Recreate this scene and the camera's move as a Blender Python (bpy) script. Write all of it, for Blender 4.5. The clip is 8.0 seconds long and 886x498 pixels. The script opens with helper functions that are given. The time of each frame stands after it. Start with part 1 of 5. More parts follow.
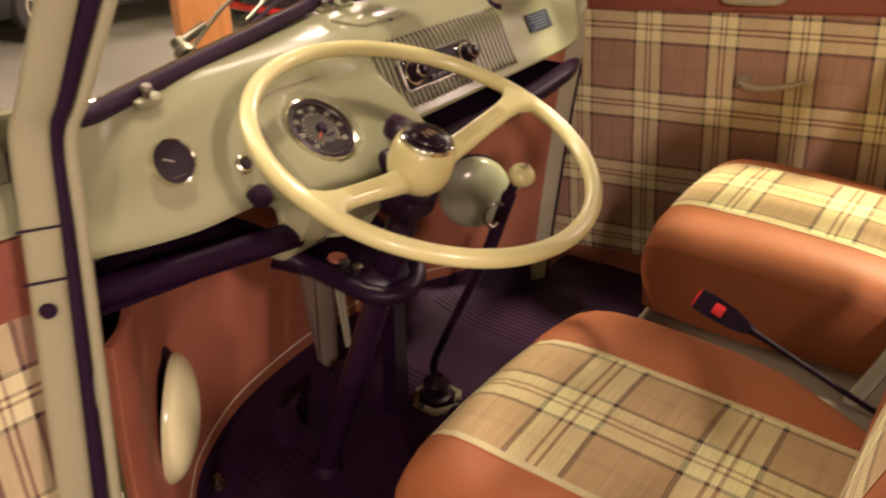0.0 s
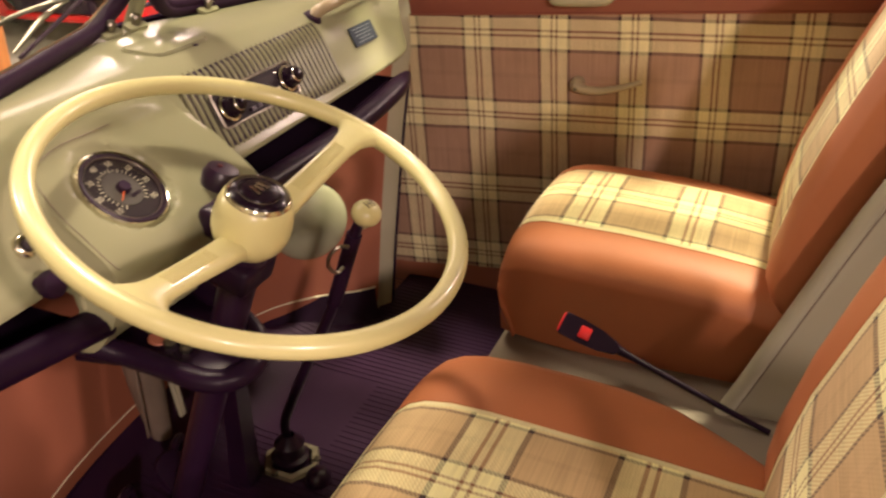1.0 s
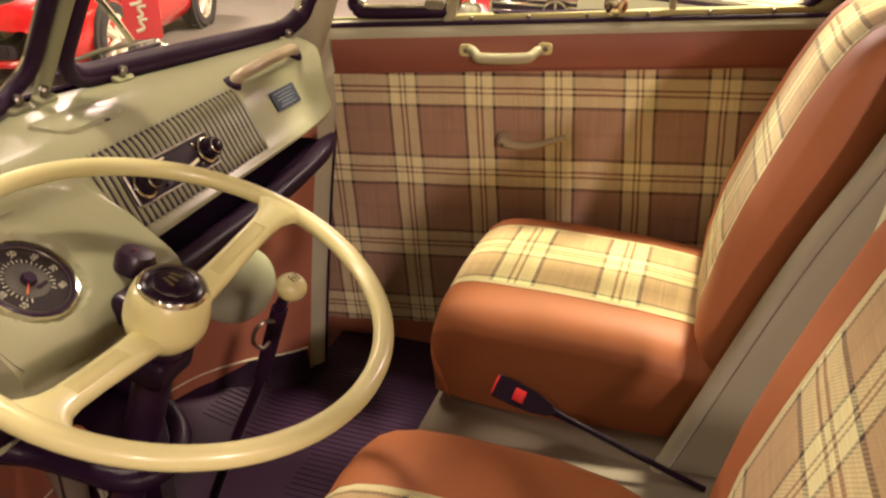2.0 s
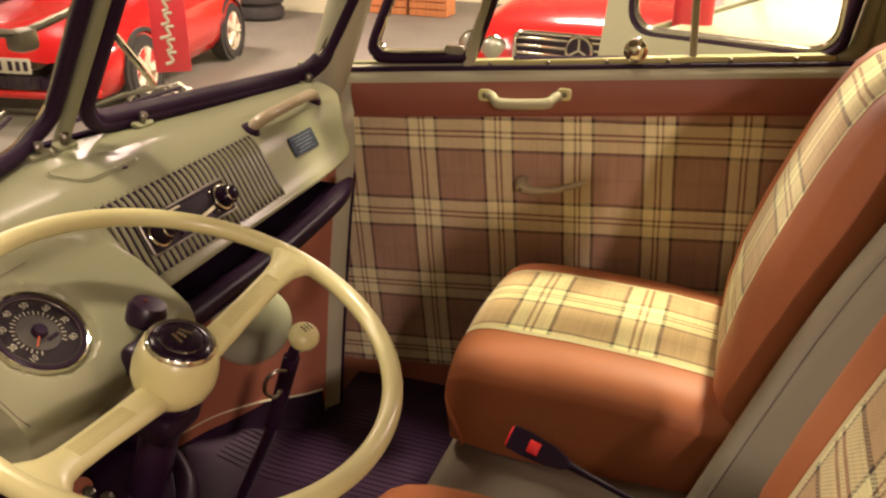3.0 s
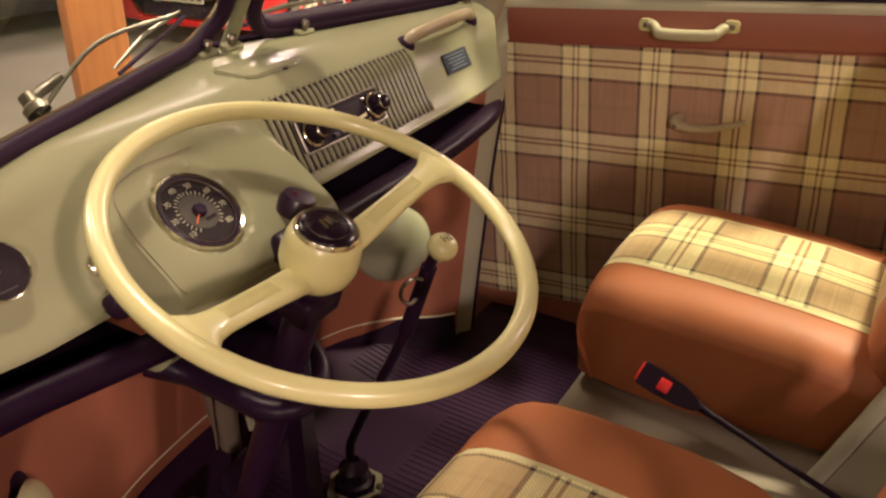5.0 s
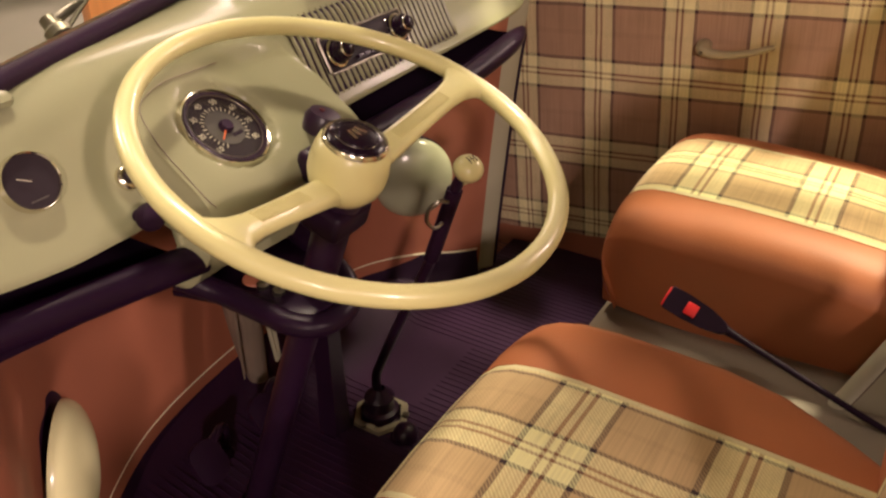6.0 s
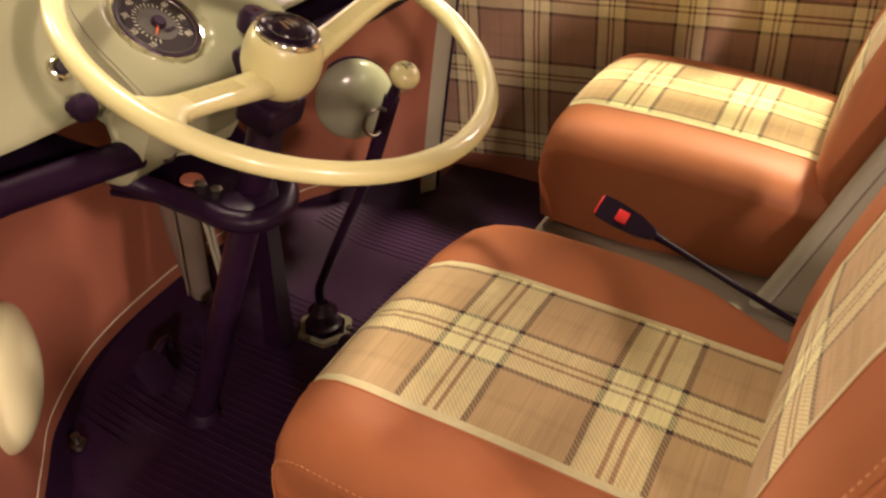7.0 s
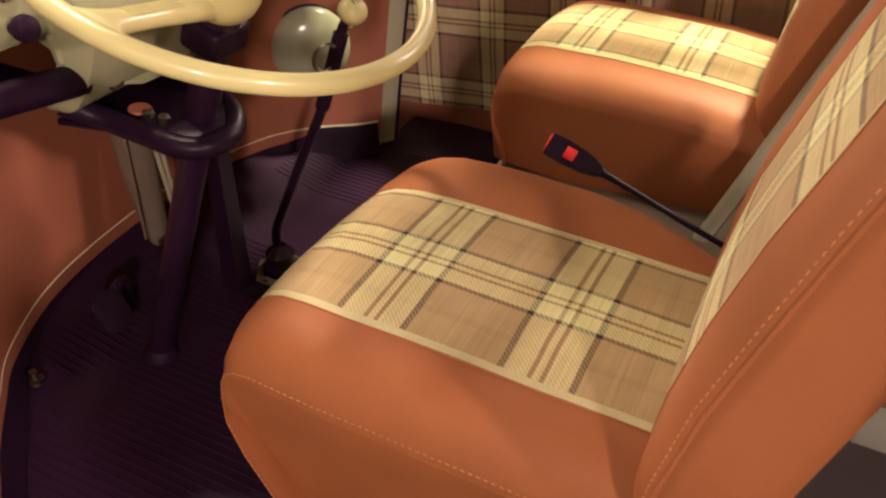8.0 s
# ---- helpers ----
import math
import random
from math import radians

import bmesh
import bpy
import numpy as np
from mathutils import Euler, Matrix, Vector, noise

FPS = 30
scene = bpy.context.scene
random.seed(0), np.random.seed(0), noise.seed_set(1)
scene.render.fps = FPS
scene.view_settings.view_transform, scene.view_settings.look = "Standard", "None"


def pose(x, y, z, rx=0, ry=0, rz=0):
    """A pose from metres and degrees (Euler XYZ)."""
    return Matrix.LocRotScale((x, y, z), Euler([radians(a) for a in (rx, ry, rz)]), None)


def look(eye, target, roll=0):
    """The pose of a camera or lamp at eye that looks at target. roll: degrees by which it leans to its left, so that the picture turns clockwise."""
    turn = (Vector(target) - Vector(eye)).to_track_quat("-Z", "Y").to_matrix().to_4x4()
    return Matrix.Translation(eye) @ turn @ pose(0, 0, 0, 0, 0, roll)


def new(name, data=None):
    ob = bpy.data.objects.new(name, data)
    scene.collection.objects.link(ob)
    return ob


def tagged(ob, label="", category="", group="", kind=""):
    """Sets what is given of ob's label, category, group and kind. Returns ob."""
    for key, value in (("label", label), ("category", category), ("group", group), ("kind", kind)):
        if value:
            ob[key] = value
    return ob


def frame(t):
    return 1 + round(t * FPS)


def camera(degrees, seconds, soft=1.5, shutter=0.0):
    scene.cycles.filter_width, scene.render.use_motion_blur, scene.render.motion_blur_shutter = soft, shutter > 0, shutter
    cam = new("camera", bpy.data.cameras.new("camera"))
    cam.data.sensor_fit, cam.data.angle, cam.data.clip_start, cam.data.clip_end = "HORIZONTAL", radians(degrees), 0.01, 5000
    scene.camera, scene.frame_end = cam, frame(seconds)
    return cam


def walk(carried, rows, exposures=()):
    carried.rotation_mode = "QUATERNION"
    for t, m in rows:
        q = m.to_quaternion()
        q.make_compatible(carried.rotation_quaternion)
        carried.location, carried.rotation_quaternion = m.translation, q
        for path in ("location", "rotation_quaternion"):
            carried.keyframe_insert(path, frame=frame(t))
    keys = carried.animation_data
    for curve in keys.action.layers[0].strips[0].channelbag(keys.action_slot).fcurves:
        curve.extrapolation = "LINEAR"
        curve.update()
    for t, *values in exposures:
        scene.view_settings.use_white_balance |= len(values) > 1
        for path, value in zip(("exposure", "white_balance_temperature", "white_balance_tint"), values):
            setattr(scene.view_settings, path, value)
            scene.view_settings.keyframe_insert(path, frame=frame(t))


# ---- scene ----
cam = camera(56.3, 8.0, soft=2.3, shutter=0.4)
METRES, EYE, TILT, LEAN, TURN = 0.486, 0.926, -28.0, 0.0, 36.0
ROWS = [
    (0.0, 0.0, 0.0, 0.0, 0.0, 0.0, -0.0),
    (0.5, 0.0078, 0.1645, 0.0711, -5.44, -0.45, 2.76),
    (1.0, -0.0277, 0.2749, 0.1462, -11.98, -1.14, 5.62),
    (1.5, -0.0186, 0.3049, 0.1806, -14.95, -0.81, 6.74),
    (2.0, 0.0196, 0.2986, 0.2398, -16.21, 0.58, 7.46),
    (3.5, 0.0583, 0.3055, 0.2941, -12.51, 3.28, 5.48),
    (4.0, 0.0646, 0.3127, 0.2708, -9.49, 2.42, 3.65),
    (4.5, 0.0541, 0.3171, 0.2392, -6.74, 1.33, 1.99),
    (6.0, 0.0076, 0.3347, 0.1163, -4.24, -2.77, 2.13),
    (6.5, 0.0053, 0.3203, 0.0621, -6.19, -4.69, 2.36),
    (7.0, 0.0324, 0.2712, -0.0012, -7.62, -6.22, 2.48),
    (7.5, 0.0679, 0.2386, -0.0616, -8.42, -7.31, 2.61),
    (8.0, 0.0849, 0.1969, -0.1105, -9.39, -7.98, 2.83),
]
walk(cam, [(t, pose(0, 0, EYE, TILT, LEAN, TURN) @ pose(METRES * x, METRES * y, METRES * z, 90 + pitch, roll, yaw)) for t, x, y, z, yaw, pitch, roll in ROWS], exposures=((0.0, 0.06, 5850, 39), (1.0, 0.2, 5850, 39), (2.0, 0.08, 5850, 39), (3.5, -0.24, 5850, 39), (4.5, -0.22, 5850, 39), (6.0, 0.09, 5850, 39), (6.5, 0.17, 5850, 39), (7.0, 0.28, 5850, 39), (8.0, 0.22, 5850, 39)))

# ---- world and light ----
# Purple ambient fill, added to tint and lift the dark tones.
world = bpy.data.worlds.new("ambient_fill")
scene.world = world
world.use_nodes = True
world.node_tree.nodes["Background"].inputs[0].default_value = (0.68, 0.34, 0.82, 1)
world.node_tree.nodes["Background"].inputs[1].default_value = 0.27


def unseen_lamp(x, y, z, w, d, power, color=(1.0, 0.81, 0.53), target=None):
    data = bpy.data.lights.new("lamp_light", "AREA")
    data.shape, data.size, data.size_y = "RECTANGLE", w, d
    data.energy, data.color = power, color
    ob = new("lamp_light", data)
    ob.matrix_world = look((x, y, z), target or (x, y, z - 1))
    return ob


# Unseen lamps, placed and aimed to light seats, door and footwell.
unseen_lamp(-3.8, 0.9, 4.4, 0.6, 0.6, 70, (1.0, 0.88, 0.51), target=(-0.25, 1.2, 0.35))
unseen_lamp(-5.5, 0.2, 2.9, 0.5, 0.5, 115, (1.0, 0.87, 0.52), target=(0.0, 0.8, 0.5))
unseen_lamp(0.3, -3.4, 3.1, 0.4, 0.4, 14, target=(-0.2, 1.3, 0.35))
unseen_lamp(3.5, -4.7, 2.95, 0.35, 0.35, 190, target=(-0.4, 1.2, 0.35))
unseen_lamp(0.72, 3.0, 4.4, 0.4, 0.4, 420, (1.0, 0.94, 0.46), target=(-0.25, 1.3, 0.35))
# Added to brighten the dashboard alone.
unseen_lamp(-1.4, 1.6, 4.4, 0.35, 0.35, 150, (1.0, 0.89, 0.50), target=(-0.7, 1.0, 0.6))
unseen_lamp(1.7, 4.6, 2.35, 0.4, 0.4, 70, target=(-0.6, 0.6, 0.2))
unseen_lamp(4.5, -1.1, 2.7, 0.35, 0.35, 190, target=(-0.7, 0.5, 0.3))
unseen_lamp(-3.6, 3.6, 3.0, 0.6, 1.2, 60)
unseen_lamp(-1.6, 7.4, 3.0, 1.2, 0.6, 420)
# Added to brighten the far wall behind the windows.
unseen_lamp(1.5, 10.5, 3.0, 1.6, 0.8, 1000)
unseen_lamp(-7.0, 7.5, 3.0, 1.2, 0.6, 330)


# ---- materials ----
def material(name, color, rough=0.5, metal=0.0, spread=0.12, scale=14.0, bump=0.0, bump_scale=200.0, coat=0.0, rough_spread=0.15, sheen=0.0, gloss=0.5, stretch=(1, 1, 1)):
    """A surface with stains at one scale, grain at another, and fine relief."""
    mat = bpy.data.materials.new(name)
    mat.use_nodes = True
    nodes, links = mat.node_tree.nodes, mat.node_tree.links
    bsdf = nodes["Principled BSDF"]
    coord = nodes.new("ShaderNodeTexCoord")
    big = nodes.new("ShaderNodeTexNoise")
    big.inputs["Scale"].default_value, big.inputs["Detail"].default_value = scale, 6
    along = nodes.new("ShaderNodeMapping")
    along.inputs["Scale"].default_value = stretch
    links.new(coord.outputs["Object"], along.inputs["Vector"])
    links.new(along.outputs[0], big.inputs["Vector"])
    ramp = nodes.new("ShaderNodeMix")
    ramp.data_type = "RGBA"
    dark = [c * (1 - spread) for c in color]
    light = [min(1, c * (1 + spread)) for c in color]
    ramp.inputs[6].default_value, ramp.inputs[7].default_value = (*dark, 1), (*light, 1)
    links.new(big.outputs["Fac"], ramp.inputs[0])
    links.new(ramp.outputs[2], bsdf.inputs["Base Color"])
    rmap = nodes.new("ShaderNodeMapRange")
    rmap.inputs[3].default_value, rmap.inputs[4].default_value = max(0.02, rough - rough_spread * rough), min(1, rough + rough_spread * rough)
    fine = nodes.new("ShaderNodeTexNoise")
    fine.inputs["Scale"].default_value, fine.inputs["Detail"].default_value = bump_scale, 4
    links.new(coord.outputs["Object"], fine.inputs["Vector"])
    links.new(big.outputs["Fac"], rmap.inputs[0])
    links.new(rmap.outputs[0], bsdf.inputs["Roughness"])
    bsdf.inputs["Metallic"].default_value = metal
    bsdf.inputs["Coat Weight"].default_value = coat
    bsdf.inputs["Coat Roughness"].default_value = 0.08
    bsdf.inputs["Sheen Weight"].default_value = sheen
    bsdf.inputs["Specular IOR Level"].default_value = gloss
    if bump:
        relief = nodes.new("ShaderNodeBump")
        relief.inputs["Strength"].default_value, relief.inputs["Distance"].default_value = bump, 0.001
        links.new(fine.outputs["Fac"], relief.inputs["Height"])
        links.new(relief.outputs[0], bsdf.inputs["Normal"])
    return mat


def plaid(name, period_u, period_v, phase_u, phase_v, tones, half=0.155, gain=1.0, slub_along=True):
    """Woven check: warp and weft bands laid over one another, with a fine twill."""
    mat = bpy.data.materials.new(name)
    mat.use_nodes = True
    nodes, links = mat.node_tree.nodes, mat.node_tree.links
    bsdf = nodes["Principled BSDF"]
    bsdf.inputs["Roughness"].default_value, bsdf.inputs["Sheen Weight"].default_value = 0.9, 0.15
    bsdf.inputs["Specular IOR Level"].default_value = 0.15
    uv = nodes.new("ShaderNodeUVMap")
    warpnoise = nodes.new("ShaderNodeTexNoise")
    warpnoise.inputs["Scale"].default_value = 9.0
    links.new(uv.outputs[0], warpnoise.inputs["Vector"])
    wob = nodes.new("ShaderNodeVectorMath")
    wob.operation = "MULTIPLY_ADD"
    links.new(warpnoise.outputs["Color"], wob.inputs[0])
    wob.inputs[1].default_value = (0.005, 0.005, 0)
    links.new(uv.outputs[0], wob.inputs[2])
    sep = nodes.new("ShaderNodeSeparateXYZ")
    links.new(wob.outputs[0], sep.inputs[0])
    field, cream, dark, brown = tones
    faint = [c * 0.88 for c in field]
    w = half / 0.155
    stops = [(0.0, cream), (0.017 * w, brown), (0.040 * w, cream), (half, dark), (half + 0.040, field), (0.47, faint), (0.53, field), (1 - half - 0.040, dark), (1 - half, cream), (1 - 0.040 * w, brown), (1 - 0.017 * w, cream)]

    def band(socket, period, phase):
        a = nodes.new("ShaderNodeMath")
        a.operation = "MULTIPLY_ADD"
        links.new(socket, a.inputs[0])
        a.inputs[1].default_value, a.inputs[2].default_value = 1 / period, 100 - phase / period
        f = nodes.new("ShaderNodeMath")
        f.operation = "FRACT"
        links.new(a.outputs[0], f.inputs[0])
        ramp = nodes.new("ShaderNodeValToRGB")
        ramp.color_ramp.interpolation = "CONSTANT"
        for i, (p, c) in enumerate(stops):
            e = ramp.color_ramp.elements[i] if i < 2 else ramp.color_ramp.elements.new(p)
            e.position = p
            e.color = (*[min(1, k * gain) for k in c], 1)
        links.new(f.outputs[0], ramp.inputs[0])
        return ramp.outputs[0]

    cu, cv = band(sep.outputs[0], period_u, phase_u), band(sep.outputs[1], period_v, phase_v)
    twill = nodes.new("ShaderNodeTexWave")
    twill.wave_type, twill.bands_direction = "BANDS", "DIAGONAL"
    twill.inputs["Scale"].default_value, twill.inputs["Distortion"].default_value = 130.0, 0.6
    links.new(uv.outputs[0], twill.inputs["Vector"])
    mr = nodes.new("ShaderNodeMapRange")
    mr.inputs[3].default_value, mr.inputs[4].default_value = 0.27, 0.73
    links.new(twill.outputs["Fac"], mr.inputs[0])
    mix = nodes.new("ShaderNodeMix")
    mix.data_type = "RGBA"
    links.new(mr.outputs[0], mix.inputs[0])
    links.new(cu, mix.inputs[6])
    links.new(cv, mix.inputs[7])
    cloth = nodes.new("ShaderNodeTexNoise")
    cloth.inputs["Scale"].default_value, cloth.inputs["Detail"].default_value = 24.0, 8
    links.new(uv.outputs[0], cloth.inputs["Vector"])
    tone = nodes.new("ShaderNodeMapRange")
    tone.inputs[3].default_value, tone.inputs[4].default_value = 0.86, 1.12
    links.new(cloth.outputs["Fac"], tone.inputs[0])
    slub_map = nodes.new("ShaderNodeMapping")
    slub_map.inputs["Scale"].default_value = (420, 9, 1) if slub_along else (9, 420, 1)
    links.new(uv.outputs[0], slub_map.inputs["Vector"])
    slub = nodes.new("ShaderNodeTexNoise")
    slub.inputs["Scale"].default_value, slub.inputs["Detail"].default_value = 1.0, 3
    links.new(slub_map.outputs[0], slub.inputs["Vector"])
    slub_tone = nodes.new("ShaderNodeMapRange")
    slub_tone.inputs[1].default_value, slub_tone.inputs[2].default_value = 0.25, 0.75
    slub_tone.inputs[3].default_value, slub_tone.inputs[4].default_value = 0.87, 1.12
    links.new(slub.outputs["Fac"], slub_tone.inputs[0])
    both = nodes.new("ShaderNodeMath")
    both.operation = "MULTIPLY"
    links.new(tone.outputs[0], both.inputs[0])
    links.new(slub_tone.outputs[0], both.inputs[1])
    shade = nodes.new("ShaderNodeMix")
    shade.data_type, shade.blend_type = "RGBA", "MULTIPLY"
    shade.inputs[0].default_value = 1.0
    links.new(mix.outputs[2], shade.inputs[6])
    links.new(both.outputs[0], shade.inputs[7])
    links.new(shade.outputs[2], bsdf.inputs["Base Color"])
    relief = nodes.new("ShaderNodeBump")
    relief.inputs["Strength"].default_value, relief.inputs["Distance"].default_value = 0.18, 0.0006
    links.new(twill.outputs["Fac"], relief.inputs["Height"])
    links.new(relief.outputs[0], bsdf.inputs["Normal"])
    return mat


PAINT = material("pale_green_grey_paint", (0.264, 0.262, 0.157), 0.22, 0, 0.07, 9, 0.02, 70, gloss=0.10, rough_spread=0.25)
# Body paint again, its tone set to the light on the hinge post.
POST = material("toned_post_paint", (0.33, 0.312, 0.195), 0.3, 0, 0.08, 9, 0.05, 90, gloss=0.4)
# Lighter copy of the body paint, for parts that should look lit.
PAINT_LIT = material("lit_body_paint", (0.415, 0.392, 0.28), 0.5, 0, 0.06, 9, 0.06, 90, gloss=0.4)
BUCKLE = material("black_plastic", (0.012, 0.004, 0.013), 0.45, 0, 0.2, 60, gloss=0.14)
# Body paint darkened and browned: the seat box's shade is in the colour.
PAINT_BOX = material("shaded_grey_paint", (0.215, 0.18, 0.13), 0.5, 0, 0.12, 18, 0.15, 120)
CREAM = material("ivory_plastic", (0.62, 0.575, 0.265), 0.3, 0, 0.06, 22, 0.03, 60, coat=0.25)
RIBBED = material("ivory_ribs", (0.58, 0.535, 0.245), 0.45, 0, 0.06, 22)
# Two tones of bowl paint: bright for the lit near bowl, dark for the far.
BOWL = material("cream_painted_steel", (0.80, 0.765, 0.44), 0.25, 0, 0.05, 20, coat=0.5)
BOWL_SHADE = material("shaded_bowl_paint", (0.36, 0.37, 0.25), 0.2, 0, 0.05, 20, gloss=0.4)
VINYL = material("tan_orange_vinyl", (0.42, 0.140, 0.047), 0.55, 0, 0.12, 16, 0.25, 420)
KICK = material("brown_orange_vinyl_lining", (0.32, 0.105, 0.054), 0.6, 0, 0.14, 9, 0.25, 420)
STRIP = material("brown_vinyl_strip", (0.27, 0.085, 0.052), 0.5, 0, 0.1, 12, 0.25, 420)
EDGECLOTH = material("cream_cloth_edge", (0.68, 0.63, 0.36), 0.85, 0, 0.10, 160, 0.5, 900, gloss=0.2)
# Dark brown-grey holds the shade that falls on the heater duct.
DUCT = material("shaded_brown_grey", (0.19, 0.145, 0.11), 0.55, 0, 0.2, 25, 0.1, 90)
PIPING = material("cream_piping", (0.78, 0.72, 0.50), 0.6, 0, 0.08, 60)
THREAD = material("orange_thread", (0.66, 0.32, 0.15), 0.8, 0, 0.2, 300)
RUBBER = material("black_rubber", (0.021, 0.0066, 0.024), 0.55, 0, 0.3, 30, 0.2, 300, gloss=0.16)
MAT = material("ribbed_black_rubber_mat", (0.028, 0.0092, 0.033), 0.42, 0, 0.35, 12, 0.25, 260, gloss=0.32)
BLACK = material("black_gloss_enamel", (0.019, 0.006, 0.022), 0.32, 0, 0.3, 30, gloss=0.4)
HORN = material("black_bakelite", (0.012, 0.004, 0.013), 0.22, 0, 0.2, 60, gloss=0.35)
BLACKPAD = material("black_vinyl_padding", (0.012, 0.0038, 0.014), 0.36, 0, 0.25, 18, 0.1, 350, gloss=0.14)
# Near-black colour puts the shade under the dashboard into the shelf.
SHELF_BLACK = material("shelf_shade_black", (0.010, 0.0032, 0.012), 0.95, 0, 0.25, 40, 0.3, 500, gloss=0.05)
CHROME = material("chrome", (0.80, 0.76, 0.66), 0.12, 1.0, 0.08, 40)
STEEL = material("dull_steel", (0.24, 0.215, 0.18), 0.35, 1.0, 0.2, 40)
HANDLE = material("tan_plastic", (0.36, 0.29, 0.18), 0.3, 0, 0.06, 40)
PULL = material("aged_cream_plastic", (0.42, 0.39, 0.25), 0.4, 0, 0.08, 40, gloss=0.3)
RED = material("red_button_plastic", (0.65, 0.02, 0.015), 0.4, 0, 0.1, 80)
DIALFACE = material("black_dial", (0.022, 0.014, 0.020), 0.6, 0, 0.2, 80, gloss=0.2)
DIALGREY = material("grey_dial_centre", (0.07, 0.06, 0.055), 0.5, 0, 0.1, 80)
WHITEMARK = material("white_print", (0.50, 0.46, 0.36), 0.6, 0, 0.05, 80)
LABELBLUE = material("dark_blue_plate", (0.03, 0.04, 0.06), 0.6, 0, 0.2, 120, gloss=0.15)
STEELBLUE = material("grey_blue_print", (0.10, 0.13, 0.16), 0.5, 0, 0.1, 80)
CONCRETE = material("dusty_grey_floor", (0.20, 0.185, 0.15), 0.7, 0, 0.18, 2.2, 0.3, 30)
VANPALE = material("pale_stone_van_paint", (0.60, 0.585, 0.41), 0.3, 0, 0.04, 3, gloss=0.4)
WALLWHITE = material("white_painted_wall", (0.80, 0.765, 0.52), 0.8, 0, 0.04, 1.5, 0.1, 40)
DARKWALL = material("dark_lining", (0.06, 0.045, 0.045), 0.8, 0, 0.2, 3)
CARRED = material("red_car_paint", (0.62, 0.018, 0.012), 0.18, 0, 0.04, 4, coat=1.0)
CARDARK = material("black_car_paint", (0.02, 0.02, 0.025), 0.2, 0, 0.1, 4, coat=1.0)
TYRE = material("tyre_rubber", (0.03, 0.027, 0.026), 0.8, 0, 0.2, 20)
RIM = material("silver_alloy", (0.80, 0.75, 0.58), 0.35, 0.25, 0.08, 20)
WOOD = material("orange_stained_timber", (0.52, 0.19, 0.055), 0.6, 0, 0.45, 9, 0.4, 60, stretch=(3, 3, 0.22))
LAMPGLASS = material("headlamp_glass", (0.42, 0.41, 0.33), 0.15, 0.3, 0.1, 30, coat=0.6)
SIGNRED = material("red_sign_face", (0.55, 0.03, 0.04), 0.35, 0, 0.1, 6)
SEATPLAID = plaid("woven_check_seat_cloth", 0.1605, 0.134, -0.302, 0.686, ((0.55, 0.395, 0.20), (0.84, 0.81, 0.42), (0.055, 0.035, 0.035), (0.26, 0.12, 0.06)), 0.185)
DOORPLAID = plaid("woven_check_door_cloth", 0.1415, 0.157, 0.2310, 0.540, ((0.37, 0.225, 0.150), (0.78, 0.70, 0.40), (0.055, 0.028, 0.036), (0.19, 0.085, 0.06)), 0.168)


def glass_material(name, tint=(0.93, 0.96, 0.90)):
    """Thin clear pane: lets light straight through and mirrors a little."""
    mat = bpy.data.materials.new(name)
    mat.use_nodes = True
    nodes, links = mat.node_tree.nodes, mat.node_tree.links
    clear, gloss, mix = nodes.new("ShaderNodeBsdfTransparent"), nodes.new("ShaderNodeBsdfGlossy"), nodes.new("ShaderNodeMixShader")
    clear.inputs[0].default_value = (*tint, 1)
    gloss.inputs["Roughness"].default_value = 0.02
    mix.inputs[0].default_value = 0.05
    links.new(clear.outputs[0], mix.inputs[1])
    links.new(gloss.outputs[0], mix.inputs[2])
    links.new(mix.outputs[0], nodes["Material Output"].inputs[0])
    return mat


GLASS = glass_material("window_glass")


# ---- building helpers ----
def thing(name, at, label, category, group="", kind=""):
    ob = new(name)
    ob.location = at
    ob.empty_display_size = 0.05
    return tagged(ob, label, category, group, kind)


def link_mesh(name, bm, mat, smooth=True, normals=True):
    if normals:
        bmesh.ops.recalc_face_normals(bm, faces=bm.faces)
    me = bpy.data.meshes.new(name)
    bm.to_mesh(me)
    bm.free()
    me.materials.append(mat)
    if smooth:
        me.polygons.foreach_set("use_smooth", [True] * len(me.polygons))
        me.set_sharp_from_angle(angle=radians(42))
    return new(name, me)


def whole(parent):
    m = Matrix.Translation(parent.location)
    return whole(parent.parent) if parent.parent else m


def part(name, bm, mat, parent, label="", smooth=True, normals=True):
    """One mesh, given in world places, as a part of a thing or of a part."""
    ob = link_mesh(name, bm, mat, smooth, normals)
    ob.parent = parent
    if not parent.parent and parent.type == "EMPTY":
        ob.matrix_parent_inverse = Matrix.Translation(-parent.location)
    return tagged(ob, label)


def solid(name, bm, mat, label, category, group="", kind="", smooth=True, normals=True):
    return tagged(link_mesh(name, bm, mat, smooth, normals), label, category, group, kind)


